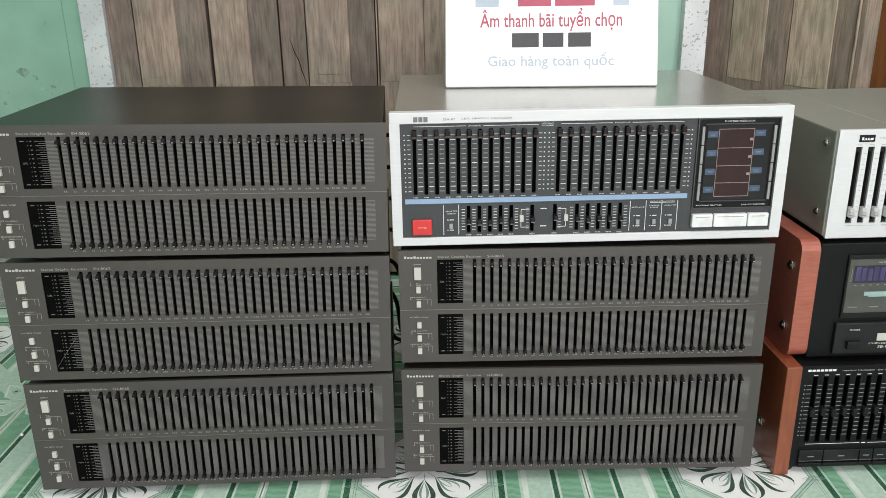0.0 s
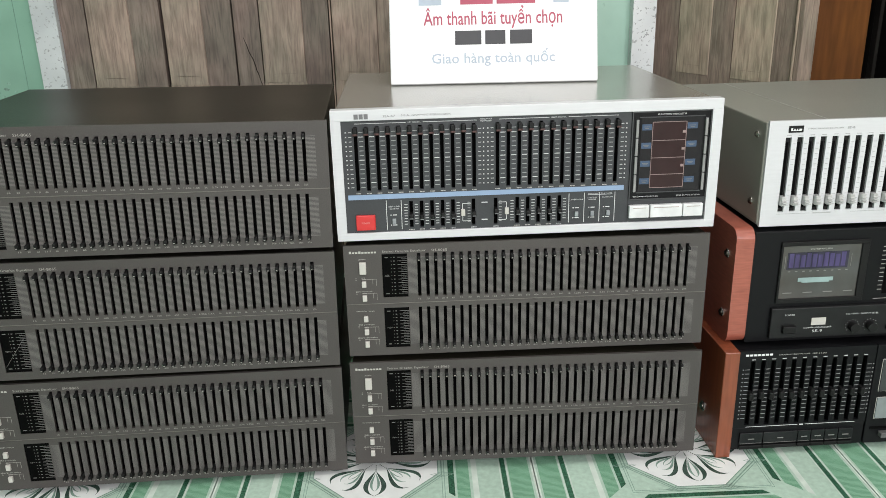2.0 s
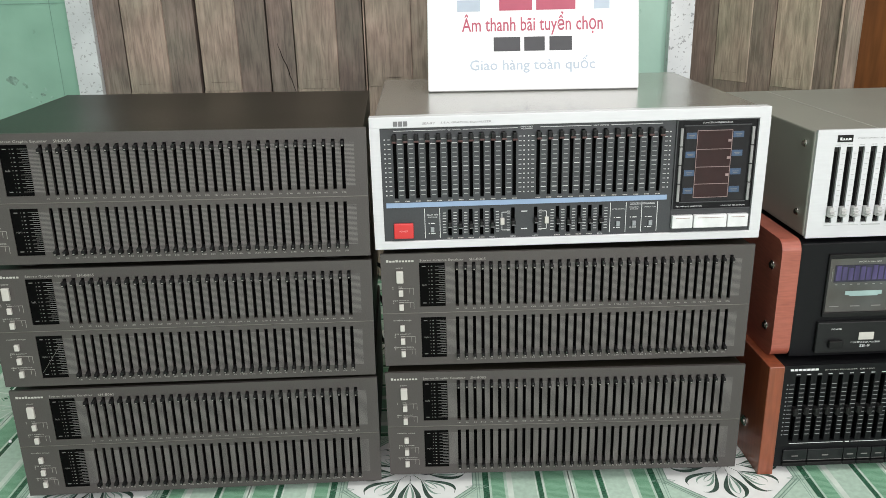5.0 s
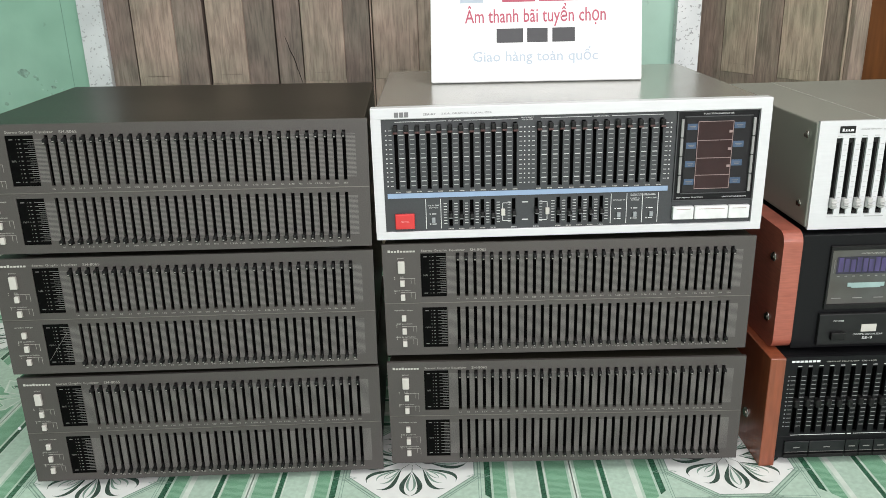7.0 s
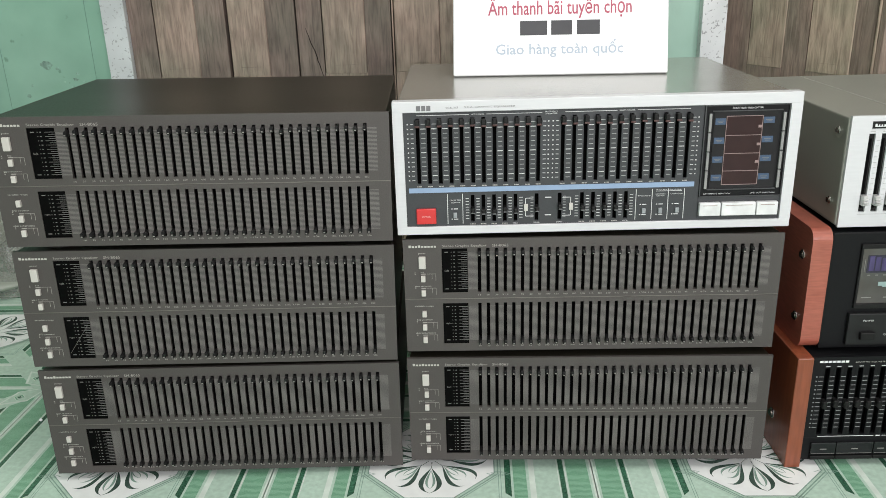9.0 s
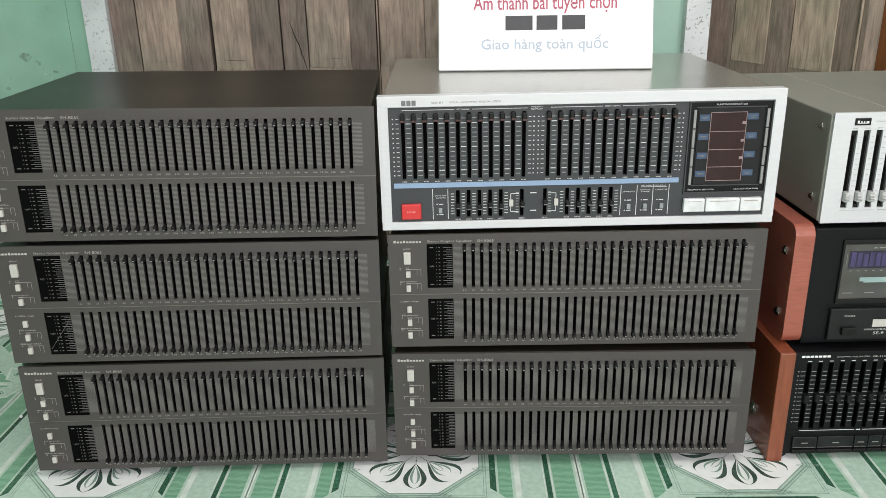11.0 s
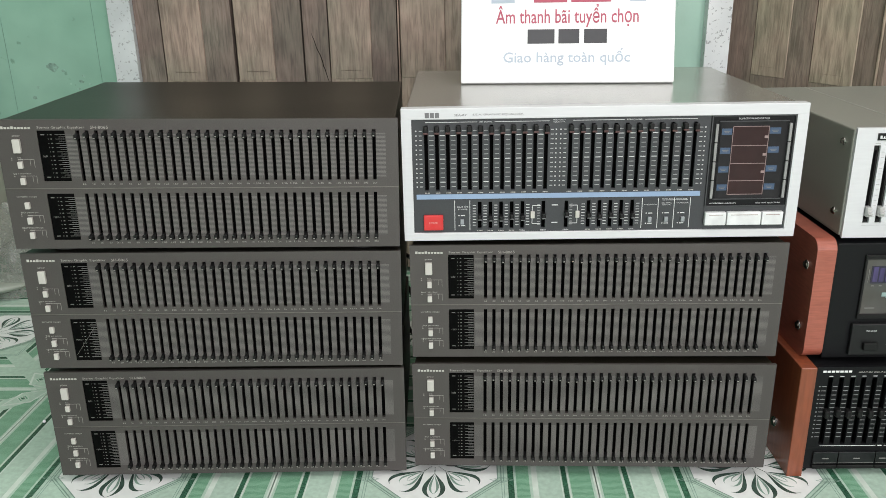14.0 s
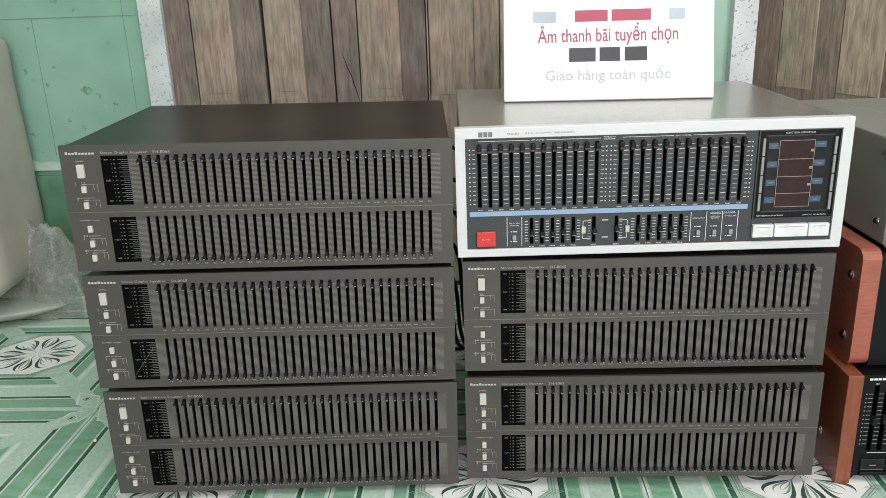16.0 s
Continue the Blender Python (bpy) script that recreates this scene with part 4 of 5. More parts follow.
    part("lower_panel", one(0.3372, 0.4282, 0.0, 0.004, 0.0093, 0.0358), BLUE_GREY, root)
    for a, b in ((0.3379, 0.3614), (0.3626, 0.4004), (0.4014, 0.4248)):
        k = part("selector_key", one(a, b, -0.006, 0, 0.0150, 0.0300, 0.0008), material("white_key", (0.74, 0.75, 0.75), 0.4), root, "white selector key")
        part("key_line", strips([(a + 0.004, b - 0.004, 0.0268, 0.0274)], -0.0063), material("brown_print", (0.35, 0.27, 0.25), 0.5), k)
    for x in (0.05, W - 0.05):
        for y in (0.04, D - 0.05):
            bm = bmesh.new()
            tube(bm, (x, y, 0.004), 0.016, "z", -0.0099, 20, None, 0, 0.001)
            part("foot", bm, RUBBER, root)
    return root


silver_equalizer(pose(-0.0042, 0.0082, 0.3089, 0, 0, 1.52))


def upright_silver(m):
    """The silver-fronted equalizer on top of the right-hand pile."""
    W, H, D = 0.43, 0.1277, 0.33
    root = thing("graphic_equalizer", m, "silver-fronted graphic equalizer in beige-grey case on a black one", "equalizer")
    part("case", one(0.0, W, 0.0045, D, 0.001, H - 0.002, 0.0018), BEIGE_CASE, root, "beige-grey metal case with side screws")
    part("case_seam", one(0.076, 0.0774, 0.012, D - 0.004, H - 0.0021, H - 0.0016), material("pale_seam", (0.5, 0.5, 0.46), 0.5), root, "fine pale seam along the lid")
    xs = [0.0259 + 0.01397 * i for i in range(10)]
    hw = 0.0036
    s0, s1 = 0.0180, 0.1080
    gx = [0.0015] + [v for x in xs for v in (x - hw, x + hw)] + [W]
    plate = grid_plate("front_panel", gx, [0, s0, s1, H], lambda i, j: None if j == 1 and i % 2 else 0, 0.0, 0.004)
    part("front_panel", plate, SILVER, root, "bright silver front panel")
    well = material("grey_slot_well", (0.014, 0.014, 0.013), 0.6, spec=0.2)
    for x in xs:
        part("slot_well", one(x - hw, x + hw, 0.0030, 0.0041, s0, s1), well, root)
        part("slot", one(x - 0.0013, x + 0.0013, 0.0024, 0.0032, s0 + 0.004, s1 - 0.006), SLOT, root)
    bm = bmesh.new()
    box(bm, -0.0029, 0.0029, -0.006, 0.003, -0.0056, 0.0060, 0.0007, 0, 1)
    for k in range(3):
        box(bm, -0.0029, 0.0029, -0.0075 - 0.0016 * (k == 1), -0.0055, -0.0046 + 0.0028 * k, -0.0028 + 0.0028 * k, 0.0004, 0, 1)
    knob = to_mesh("slider_knob", bm, [material("silver_knob", (0.52, 0.52, 0.51), 0.35, 0.3)])
    for x in xs:
        part("slider_knob", knob, None, root, "silver slider knob", (x, 0, 0.0318))
    marks = []
    for a, b in zip(xs, xs[1:]):
        for i in range(13):
            z = s0 + 0.008 + 0.0062 * i
            marks.append(((a + b) / 2 - 0.0016, (a + b) / 2 + 0.0016, z - 0.00025, z + 0.00025))
    marks += [(x - 0.0028, x + 0.0028, 0.1100, 0.1107) for x in xs] + [(0.0215, 0.062, 0.0150, 0.0154), (0.112, 0.155, 0.0150, 0.0154)] + [(0.066, 0.088, 0.0145, 0.0158)]
    part("title", lettering([("STEREO GRAPHIC EQUALIZER", 0.0472, 0.0900, 0.1166, 0.1183), ("SE-8", 0.0945, 0.1035, 0.1162, 0.1188)]), material("grey_title_print", (0.30, 0.30, 0.30), 0.6), root)
    part("line_print", strips(marks), material("pale_grey_print", (0.42, 0.43, 0.43), 0.6), root)
    mark = part("maker_plate", one(0.0245, 0.0419, -0.001, 0, 0.1137, 0.1216), BLACK, root, "small black maker's plate")
    part("plate_mark", strips([(0.0268, 0.0396, 0.1158, 0.1164), (0.0268, 0.0290, 0.1164, 0.1190), (0.0305, 0.0320, 0.1164, 0.1182), (0.0335, 0.0350, 0.1164, 0.1182), (0.0365, 0.0396, 0.1164, 0.1182)], -0.0014), WHITE_PRINT, mark)
    part("glass_panel", one(0.1685, 0.262, -0.0006, 0, 0.0160, 0.1095), material("pale_meter_panel", (0.46, 0.50, 0.50), 0.2), root, "pale greenish meter panel")
    part("meter", one(0.1725, 0.258, -0.0012, -0.0004, 0.058, 0.103), NAVY, root, "dark meter glass")
    dimple = BEIGE_CASE
    for z in (0.1090, 0.0270):
        bm = bmesh.new()
        tube(bm, (0.0002, 0.022, z), 0.0105, "x", -0.0011, 24, 0.0070)
        part("screw_cup", bm, dimple, root)
        screw(root, (-0.0009, 0.022, z), "x", 0.0044)
    for x in (0.05, W - 0.05):
        for y in (0.04, D - 0.05):
            bm = bmesh.new()
            tube(bm, (x, y, 0.003), 0.015, "z", -0.006, 20)
            part("foot", bm, RUBBER, root)
    return root


def cheek(x0, x1, y0, y1, z0, z1, r):
    """A wooden side board whose front corners are rounded off."""
    bm = bmesh.new()
    pts = [(y1, z0)]
    for cz, a0 in ((z0 + r, 270), (z1 - r, 180)):
        for i in range(9):
            a = radians(a0 - i * 90 / 8)
            pts.append((y0 + r + r * math.cos(a), cz + r * math.sin(a)))
    pts.append((y1, z1))
    f = bm.faces.new([bm.verts.new((x0, y, z)) for y, z in pts])
    out = bmesh.ops.extrude_face_region(bm, geom=[f])
    for v in out["geom"]:
        if isinstance(v, bmesh.types.BMVert):
            v.co.x = x1
    bmesh.ops.bevel(bm, geom=[e for e in bm.edges if e.calc_face_angle(0) > 1.2 and abs(e.verts[0].co.x - e.verts[1].co.x) < 1e-6], offset=0.0045, segments=4, affect="EDGES", profile=0.5)
    return bm


def wooden_sided(m):
    """The black equalizer with salmon-red wooden cheeks and a display window."""
    W, H, D = 0.43, 0.1447, 0.32
    root = thing("graphic_equalizer", m, "black graphic equalizer with red veneered wooden side cheek and display window", "equalizer")
    part("case", one(0.0005, W, 0.004, D, 0.001, H - 0.001, 0.001), JET, root)
    part("front_panel", one(0.0005, W, 0.0, 0.004, 0.0, H, 0.0006), JET, root)
    part("wooden_cheek", cheek(-0.0225, 0.0, -0.001, D, -0.001, 0.1490, 0.014), SALMON_WOOD, root, "red veneered wooden side cheek with rounded front")
    for z in (0.1130, 0.0345):
        screw(root, (-0.0225, 0.020, z), "x", 0.0058)
    # Display window.
    bm = bmesh.new()
    for b in ((0.0335, 0.1430, 0.1262, 0.1315), (0.0335, 0.1430, 0.0517, 0.0575), (0.0335, 0.0362, 0.0575, 0.1262), (0.1340, 0.1430, 0.0575, 0.1262)):
        box(bm, b[0], b[1], -0.003, 0.0, b[2], b[3], 0.0005, 0, 1)
    frame_ob = part("display_frame", bm, BLACK, root)
    part("display_glass", one(0.0362, 0.1340, -0.0008, 0, 0.0575, 0.1262), GLASS_DISPLAY, root, "grey-green display glass with faint violet bars")
    part("violet_field", one(0.0430, 0.1190, -0.0014, -0.0007, 0.0960, 0.1175), DUSK, root)
    for i in range(10):
        x = 0.0450 + 0.0072 * i
        part("violet_bar", one(x, x + 0.0056, -0.0018, -0.0013, 0.0985, 0.1165 - 0.0012 * (i % 3)), PURPLE, root)
    dl = [(0.0400, 0.0405, 0.0975, 0.1135), (0.1225, 0.1230, 0.0975, 0.1135)] + [(0.045 + 0.009 * i, 0.048 + 0.009 * i, 0.0925, 0.0936) for i in range(9)]
    dl += [(0.0415 + 0.0255 * i, 0.0530 + 0.0255 * i, 0.0645, 0.0656) for i in range(4)]
    part("display_print", strips(dl, -0.0014), DIM, root)
    part("caption", lettering([("SPECTRUM ANALYZER", 0.0700, 0.0975, 0.1205, 0.1222)], -0.0014), PRINT, root)
    part("display_mark", strips([(0.0589, 0.1030, 0.0795, 0.0845), (0.0640, 0.0985, 0.0780, 0.0796)], -0.0014), material("pale_cyan_mark", (0.30, 0.42, 0.41), 0.4), root, "pale cyan maker's mark")
    sub = part("sub_panel", one(0.0290, W - 0.02, -0.006, 0, 0.0056, 0.0463, 0.0012), material("charcoal_sub_panel", (0.0125, 0.0127, 0.0132), 0.4, spec=0.28), root)
    part("power_key", one(0.0435, 0.0602, -0.011, -0.006, 0.0140, 0.0235, 0.0010), BLACK, sub)
    part("white_plate", one(0.0804, 0.0986, -0.0068, -0.006, 0.0228, 0.0323), BUTTON, sub, "white maker's plate")
    part("caption", lettering([("POWER", 0.0460, 0.0585, 0.0365, 0.0385), ("COMPU-EQUALIZER", 0.0715, 0.1075, 0.0180, 0.0203), ("SE-9", 0.0830, 0.0955, 0.0128, 0.0163), ("EQ. LEVEL", 0.1240, 0.1400, 0.0345, 0.0365), ("OUTPUT LEVEL", 0.1425, 0.1650, 0.0345, 0.0365), ("DISPLAY", 0.181, 0.194, 0.0225, 0.0243)], -0.0064), WHITE_PRINT, sub)
    for x in (0.1336, 0.1564):
        bm = bmesh.new()
        tube(bm, (x, -0.006, 0.0190), 0.0062, "y", -0.009, 24, 0.0056, 0, 0.0006)
        part("rotary_knob", bm, BLACK, sub, "small black rotary knob")
        ticks = [(x + 0.0084 * math.cos(radians(a)) - 0.0003, x + 0.0084 * math.cos(radians(a)) + 0.0003, 0.019 + 0.0084 * math.sin(radians(a)) - 0.0003, 0.019 + 0.0084 * math.sin(radians(a)) + 0.0003) for a in range(-40, 221, 26)]
        part("knob_print", strips(ticks, -0.0064), WHITE_PRINT, sub)
    for x in (0.1770, 0.1990, 0.2210):
        for z in (0.0300, 0.0130):
            part("small_key", one(x, x + 0.012, -0.010, -0.006, z, z + 0.006, 0.0008), BLACK, sub)
    part("line_print", strips([(0.1790, 0.260, 0.0400, 0.0404), (0.1790, 0.1794, 0.0375, 0.0404)], -0.0064), WHITE_PRINT, sub)
    rng = random.Random(3)
    xs = [0.1715 + 0.0138 * i for i in range(10)]
    for x in xs:
        part("slot", one(x - 0.0030, x + 0.0030, -0.0006, 0, 0.0590, 0.1270), SLOT, root)
        part("slider_knob", one(x - 0.0036, x + 0.0036, -0.011, -0.0006, 0.1020, 0.1150, 0.001, 1), BLACK, root, "", (0, 0, rng.uniform(-0.012, 0.002)))
    marks = [(x + 0.0042, x + 0.0096, 0.0640 + 0.0056 * i, 0.0647 + 0.0056 * i) for x in [xs[0] - 0.0138] + xs for i in range(11)]
    marks += [(xs[0] - 0.013, xs[-1], 0.0520, 0.0525)] + [(x - 0.003, x + 0.003, 0.1325, 0.1345) for x in xs]
    part("line_print", strips(marks), PRINT, root)
    for x in (0.03, W - 0.05):
        for y in (0.04, D - 0.05):
            bm = bmesh.new()
            tube(bm, (x, y, 0.003), 0.012, "z", -0.0045, 20)
            part("foot", bm, RUBBER, root)
    return root


def low_black(m):
    """The black equalizer with an orange-brown wooden cheek that stands on the floor."""
    W, H, D = 0.43, 0.1490, 0.32
    root = thing("graphic_equalizer", m, "black graphic equalizer with orange-brown wooden cheek, standing on tiles", "equalizer")
    part("case", one(0.0005, W, 0.0115, D, 0.008, H - 0.003, 0.001), JET, root)
    part("front_frame", box(box(bmesh.new(), 0.0005, W, 0.0062, 0.0115, H - 0.012, H - 0.003), 0.0005, W, 0.0062, 0.0115, 0.008, 0.040), JET, root)
    bm = bmesh.new()
    box(bm, -0.019, 0.0, -0.004, D, 0.0, 0.1500, 0.0012)
    part("wooden_cheek", bm, ORANGE_WOOD, root, "orange-brown veneered wooden side cheek")
    screw(root, (-0.019, 0.048, 0.047), "x", 0.0070)
    s0, s1 = 0.0440, 0.1345
    xs = [0.0190 + 0.01302 * i for i in range(12)]
    hw = 0.0029
    gx = [0.001] + [v for x in xs for v in (x - hw, x + hw)] + [0.1752]
    plate = grid_plate("slider_panel", gx, [0.0400, s0, s1, H], lambda i, j: None if j == 1 and i % 2 else 0, 0.0, 0.005)
    part("slider_panel", plate, JET, root)
    part("slot_backing", one(0.003, 0.173, 0.0100, 0.0112, s0 - 0.001, s1 + 0.001), SLOT, root)
    rng = random.Random(8)
    for x in xs:
        part("slider_knob", one(x - 0.0030, x + 0.0030, -0.0065, 0.004, 0.0830, 0.0930, 0.001, 1), BLACK, root, "", (0, 0, rng.uniform(-0.001, 0.001)))
    cols = [xs[0] - 0.0065] + [(a + b) / 2 for a, b in zip(xs, xs[1:])] + [xs[-1] + 0.0065]
    marks = [(c - 0.0028, c + 0.0028, 0.0540 + 0.00575 * i, 0.0546 + 0.00575 * i) for c in cols for i in range(13)]
    marks += [(cols[0] - 0.0060, cols[0] - 0.0045, 0.0536 + 0.00575 * i, 0.0550 + 0.00575 * i) for i in range(13)] + [(cols[-1] + 0.0045, cols[-1] + 0.0060, 0.0536 + 0.00575 * i, 0.0550 + 0.00575 * i) for i in range(13)]
    part("scale_print", strips(marks), material("grey_black_print", (0.28, 0.285, 0.285), 0.6), root)
    part("line_print", strips([(x - 0.0024, x + 0.0024, 0.1365, 0.1372) for x in xs] + [(0.0180, 0.0860, 0.0412, 0.0417), (0.0960, 0.1612, 0.0412, 0.0417)] + [(0.0885, 0.0935, 0.0408, 0.0420)]), WHITE_PRINT, root)
    part("maker_mark", strips([(0.0087 + 0.0050 * i, 0.0126 + 0.0050 * i, 0.1418, 0.1444) for i in range(7)]), WHITE_PRINT, root, "white maker's mark")
    part("title", lettering([("GRAPHIC EQUALIZER", 0.0504, 0.0900, 0.1412, 0.1430), ("GE-1100", 0.0930, 0.1106, 0.1412, 0.1430)]), PRINT, root)
    # Lower strip with its row of flat keys.
    part("key_strip", one(0.001, 0.1752, 0.001, 0.006, 0.0080, 0.0392, 0.0006), JET, root)
    key = material("dark_key_glass", (0.013, 0.014, 0.015), 0.25, spec=0.3)
    for a, b in ((0.0115, 0.0415), (0.0425, 0.0870), (0.0880, 0.1045), (0.1055, 0.1225), (0.1235, 0.1405), (0.1415, 0.1600)):
        k = part("flat_key", one(a, b, -0.002, 0.001, 0.0170, 0.0330, 0.0005), key, root)
        m_ = (a + b) / 2
        part("key_print", strips([(m_ - 0.004, m_ + 0.004, 0.0238, 0.0250), (a + 0.001, b - 0.001, 0.0180, 0.0184)], -0.0024), DIM, k)
        part("key_lip", one(a, b, -0.003, 0.001, 0.0100, 0.0150, 0.0006), BLACK, root)
    part("right_panel", one(0.1768, W, 0.0, 0.006, 0.0080, H, 0.0008), JET, root)
    part("meter_window", one(0.1868, W - 0.02, -0.0008, 0, 0.0839, 0.1285), material("dark_meter_glass", (0.05, 0.052, 0.054), 0.15), root, "dark meter glass")
    part("lower_window", one(0.1868, W - 0.02, -0.0008, 0, 0.0445, 0.0745), FROST, root, "grey glossy meter window")
    part("window_print", strips([(0.1858, W - 0.019, z, z + 0.0006) for z in (0.0835, 0.1285, 0.0440, 0.0745)] + [(0.1855, 0.1861, 0.0835, 0.1290), (0.1855, 0.1861, 0.0440, 0.0750)] + [(0.190 + 0.006 * i, 0.192 + 0.006 * i, 0.0880, 0.0888) for i in range(20)]), PRINT, root)
    part("small_key", one(0.1900, 0.2010, -0.006, 0, 0.1335, 0.1385, 0.0008), BLACK, root)
    part("small_key", one(0.2060, 0.2170, -0.006, 0, 0.1335, 0.1385, 0.0008), BLACK, root)
    part("caption", lettering([("LEFT", 0.1910, 0.1990, 0.1408, 0.1424), ("RIGHT", 0.2065, 0.2160, 0.1408, 0.1424)]), PRINT, root)
    part("fader_slot", one(0.1830, 0.235, -0.001, 0, 0.0290, 0.0320), SLOT, root)
    part("fader_knob", one(0.1950, 0.2090, -0.008, 0, 0.0190, 0.0260, 0.0008), material("grey_fader", (0.10, 0.10, 0.10), 0.5), root)
    for x in (0.05, W - 0.05):
        for y in (0.04, D - 0.05):
            bm = bmesh.new()
            tube(bm, (x, y, 0.010), 0.014, "z", -0.010, 20)
            part("foot", bm, RUBBER, root)
    return root


low_black(pose(0.4790, 0.0060, 0.0, 0, 0, 1.5))
wooden_sided(pose(0.4915, 0.0260, 0.1515, 0, 0, 1.5))
upright_silver(pose(0.4970, 0.0350, 0.3005, 0, 0, 1.5))

# ---- sign on the silver equalizer ----
sign = thing("sign_board", pose(0.058, 0.200, 0.4600, -15.0, 0, -2.7), "white cardboard sign with red and blue lettering, leaning back", "sign")
SW = 0.2725
part("board", one(0, SW, 0, 0.012, 0.0, 0.19, 0.002), BOARD, sign)
part("red_lettering", lettering([("Âm thanh bãi tuyển chọn", 0.0450, 0.2265, 0.0700, 0.0990)], -0.0004, 0.009), INK_RED, sign, "crimson lettering")
part("blue_lettering", lettering([("Giao hàng toàn quốc", 0.0550, 0.2165, 0.0218, 0.0435)], -0.0004, 0.009), INK_BLUE, sign, "pale blue lettering")
for a, b, c, d, ink, word in ((0.0860, 0.1205, 0.0500, 0.0680, INK_DARK, "dark grey bar"), (0.1255, 0.1520, 0.0500, 0.0680, INK_DARK, "dark grey bar"), (0.1580, 0.1870, 0.0500, 0.0680, INK_DARK, "dark grey bar"),
                             (0.0935, 0.1360, 0.1018, 0.1165, INK_RED, "crimson bar"), (0.1410, 0.1915, 0.1018, 0.1165, INK_RED, "crimson bar"),
                             (0.0390, 0.0690, 0.1015, 0.1160, INK_BLUE, "pale blue bar"), (0.2150, 0.2350, 0.1018, 0.1160, INK_BLUE, "pale blue bar")):
    part("printed_bar", one(a, b, -0.0004, 0.0001, c, d), ink, sign, word)

# ---- wrapped box and plastic film beside the stacks ----
def lumpy(size, seed, amount, cuts=10, r=0.04):
    bm = one(-size[0] / 2, size[0] / 2, -size[1] / 2, size[1] / 2, 0, size[2], r, 4)
    bmesh.ops.subdivide_edges(bm, edges=[e for e in bm.edges if e.calc_length() > 0.08], cuts=cuts, use_grid_fill=True)
    for v in bm.verts:
        v.co += noise.noise_vector(v.co * 7 + Vector((seed, 0, 0))) * amount
    for f in bm.faces:
        f.smooth = True
    return bm


BOX_AT = (-1.115, 0.575, 0.075)
carton = tagged(part("wrapped_box", lumpy((0.50, 0.24, 0.48), 3, 0.006), FOAM, None), "cream foam-wrapped box standing on plastic film", "box")
carton.matrix_basis = pose(*BOX_AT, 0, 0, 4)
CRUMB = bmesh.new()
bmesh.ops.create_icosphere(CRUMB, subdivisions=2, radius=0.0022)
for v in CRUMB.verts:
    v.co = v.co * (1 + 0.5 * noise.noise(v.co * 300)) + Vector((0, 0, 0.0021))
crumb = tagged(part("foam_crumb", CRUMB, BOARD, None), "tiny white foam crumb lying on the tiles", "crumb")
crumb.matrix_basis = pose(-0.539, 0.119, 0.0)


def crumpled(width, depth, height, seed, cuts=44):
    """A heap of crumpled clear film: a low dome broken into sharp folds."""
    bm = bmesh.new()
    rows = []
    for j in range(cuts + 1):
        row = []
        for i in range(cuts + 1):
            u, v = 2 * i / cuts - 1, 2 * j / cuts - 1
            p = Vector((u * width * 9, v * depth * 9, seed))
            dome = max(0.0, 1 - u * u) ** 0.6 * max(0.0, 1 - v * v) ** 0.6
            fold = 0.80 + 0.35 * abs(noise.noise(p * 1.1)) + 0.12 * abs(noise.noise(p * 2.6)) - 0.22 * abs(noise.noise(p * 1.7 + Vector((7, 1, 3))))
            w = noise.noise_vector(p * 1.8) * 0.018
            row.append(bm.verts.new((u * width / 2 + w.x, v * depth / 2 + w.y, 0.002 + height * dome * fold)))
        rows.append(row)
    for j in range(cuts):
        for i in range(cuts):
            bm.faces.new((rows[j][i], rows[j][i + 1], rows[j + 1][i + 1], rows[j + 1][i])).smooth = (i + j) % 3 != 0
    return bm


def limp_bag(length, depth, height, seed):
    """A half-filled plastic bag lying on its side: a flat smooth lobe with long soft creases and a pinched end."""
    bm = bmesh.new()
    nu, nv = 40, 28
    rings = []
    for i in range(nu + 1):
        u = i / nu
        taper = (1 - u ** 4) ** 0.7 * min(1.0, 0.5 + 2 * u)
        ring = []
        for j in range(nv):
            a = 2 * math.pi * j / nv
            x, y, z = length * (u - 0.5), depth / 2 * taper * math.cos(a), height / 2 * taper * math.sin(a)
            crease = 0.006 * abs(noise.noise(Vector((x * 6, a * 3.0, seed)))) + 0.003 * noise.noise(Vector((x * 25, a * 6, seed)))
            ring.append(bm.verts.new((x, y * (1 + crease * 4), max(0.0015, height / 2 + z * (1 + crease * 12)))))
        rings.append(ring)
    for p, q in zip(rings, rings[1:]):
        for j in range(nv):
            bm.faces.new((p[j], p[(j + 1) % nv], q[(j + 1) % nv], q[j])).smooth = True
    bm.faces.new(rings[0])
    return bm


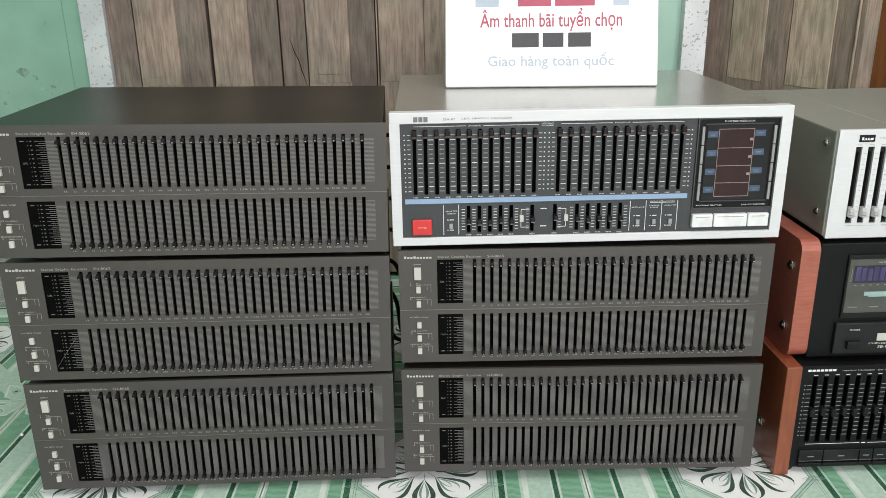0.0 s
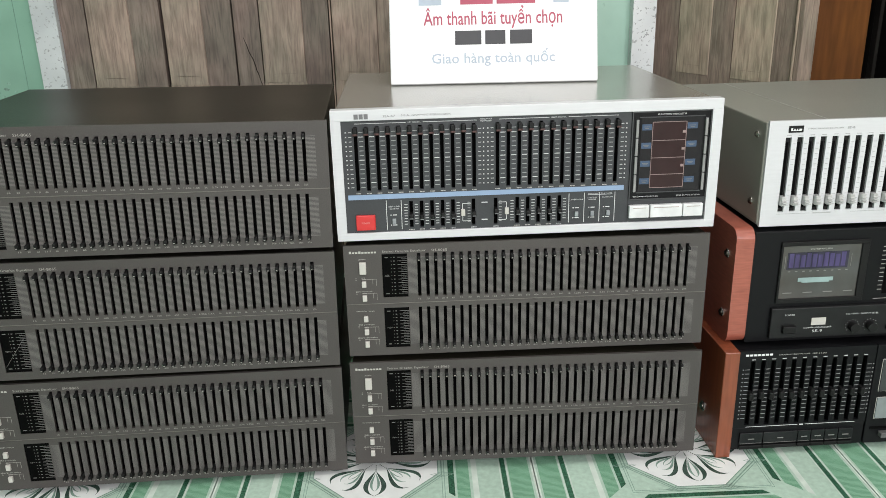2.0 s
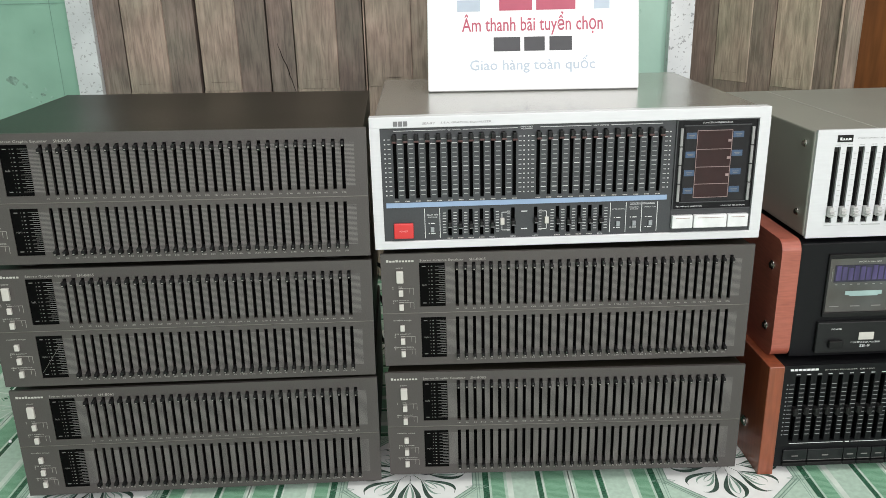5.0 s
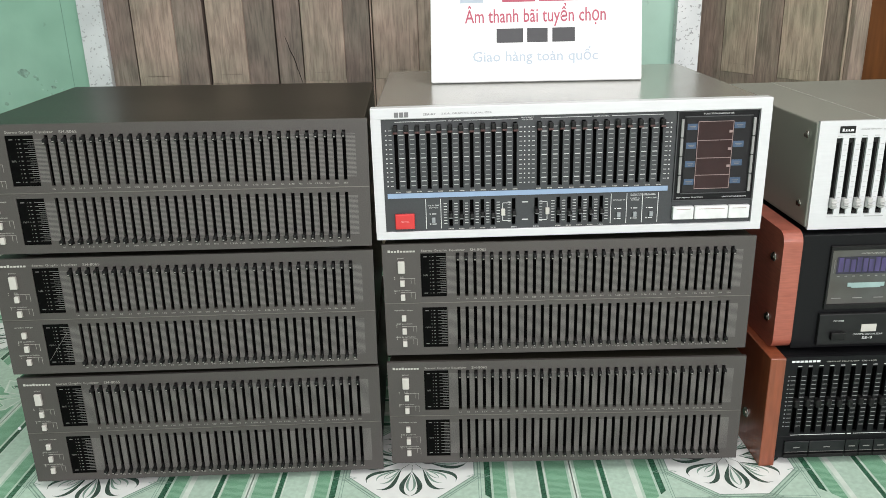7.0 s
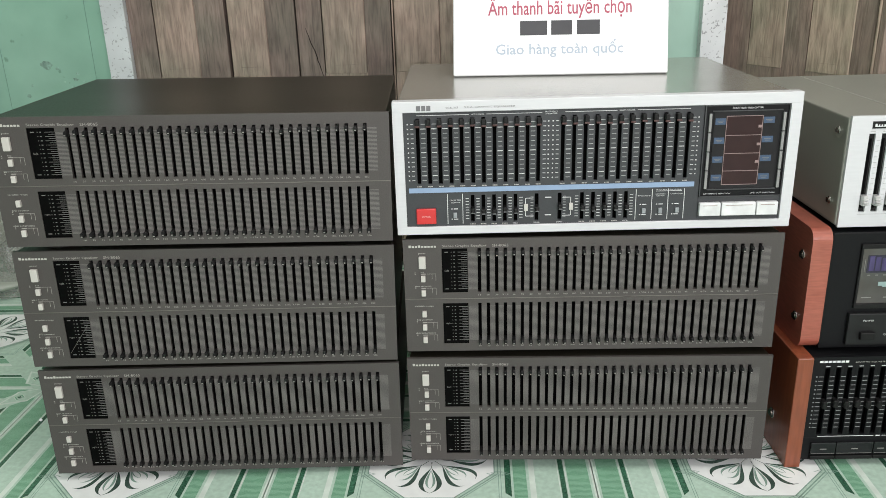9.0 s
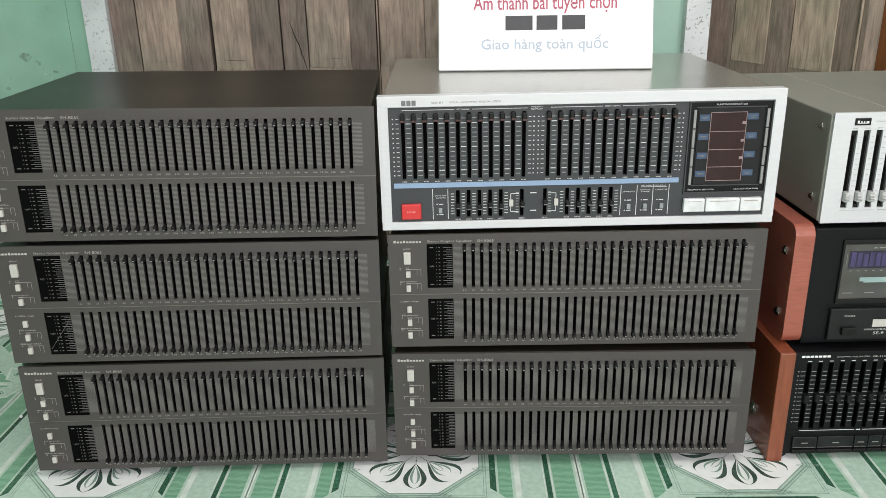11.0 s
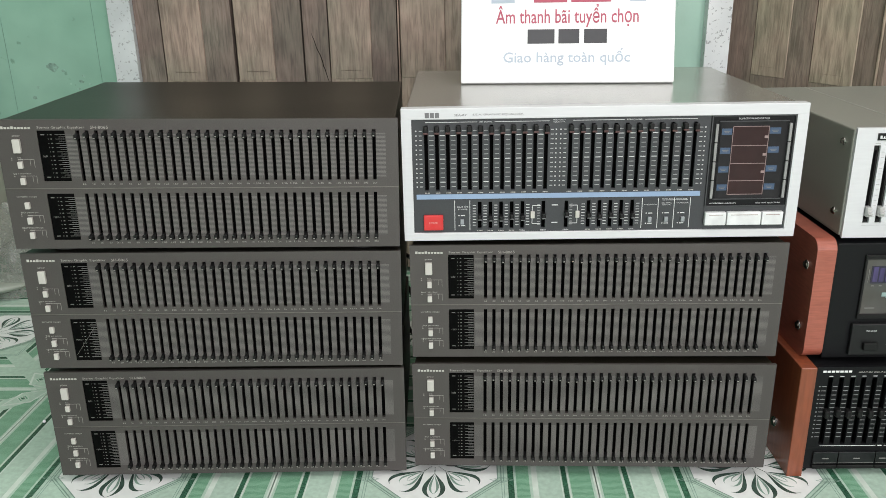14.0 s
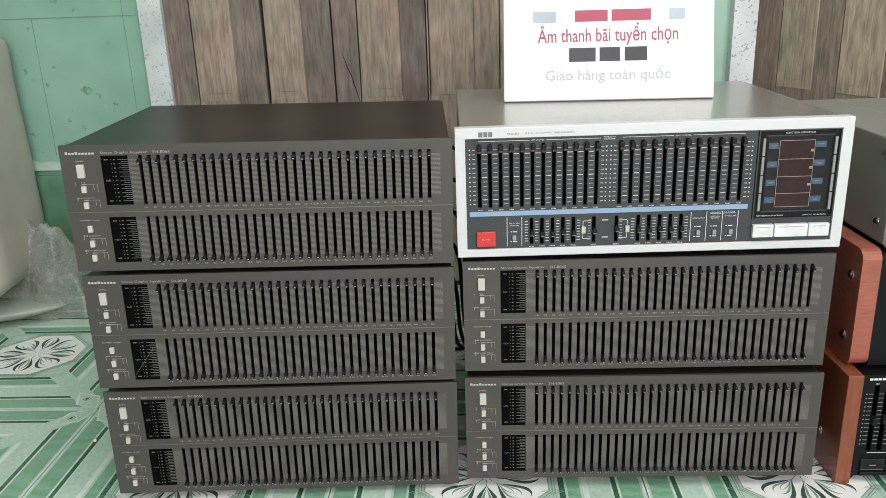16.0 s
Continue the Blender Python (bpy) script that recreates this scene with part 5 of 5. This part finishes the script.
for x, y, w, d, h, seed in ((-0.870, 0.640, 0.22, 0.13, 0.22, 2.0), (-1.13, 0.600, 0.40, 0.22, 0.09, 5.0)):
    sheet = tagged(part("plastic_film", crumpled(w, d, h, seed), FILM, None), "crumpled clear plastic film heaped beside the wrapped box", "plastic film", "plastic film by the wall")
    sheet.matrix_basis = pose(x, y, 0.0)
bag = tagged(part("plastic_bag", limp_bag(0.52, 0.17, 0.055, 3.0), BAG, None), "limp milky plastic bag lying on the tiles", "bag")
bag.matrix_basis = pose(-1.055, 0.565, 0.0, 0, 0, 6)

# ---- cords added behind the stacks to darken the gap ----
def power_cord(points, label):
    cu = bpy.data.curves.new("power_cord", "CURVE")
    cu.dimensions, cu.bevel_depth, cu.bevel_resolution, cu.resolution_u = "3D", 0.0034, 2, 8
    sp = cu.splines.new("NURBS")
    sp.points.add(len(points) - 1)
    for p, q in zip(sp.points, points):
        p.co = (*q, 1)
    sp.use_endpoint_u, sp.order_u = True, 4
    ob = bpy.data.objects.new("power_cord", cu)
    scene.collection.objects.link(ob)
    bpy.context.view_layer.update()
    me = bpy.data.meshes.new_from_object(ob.evaluated_get(bpy.context.evaluated_depsgraph_get()))
    bpy.data.objects.remove(ob)
    for f in me.polygons:
        f.use_smooth = True
    me.materials.clear()
    return tagged(part("power_cord", me, BLACK, None), label, "cable", "cords behind the stacks")


rng = random.Random(21)
# Made-up hanging cords block the bright view through the gap.
for k in range(7):
    x = -0.034 + 0.0085 * k
    z = 0.07 + 0.05 * k
    power_cord([(x - 0.06, 0.335, z), (x - 0.02, 0.365, z + 0.004), (x, 0.362, z - 0.02), (x + 0.006 * rng.uniform(-1, 1), 0.358, z * 0.6), (x + 0.006, 0.36, 0.02), (x + 0.03, 0.40, 0.0045), (x + 0.12 + 0.02 * k, 0.47, 0.0045)], "added black cord that darkens the gap between the stacked equalizers")

# ---- floor tiles ----
TILE = tile_mesh()
for i in range(-6, 7):
    for j in range(-8, 3):
        t = part("tile", TILE, None, floor, "", (0.024 + 0.4 * i - 0.003 * j, 0.021 + 0.4 * j + 0.003 * i, 0.0))
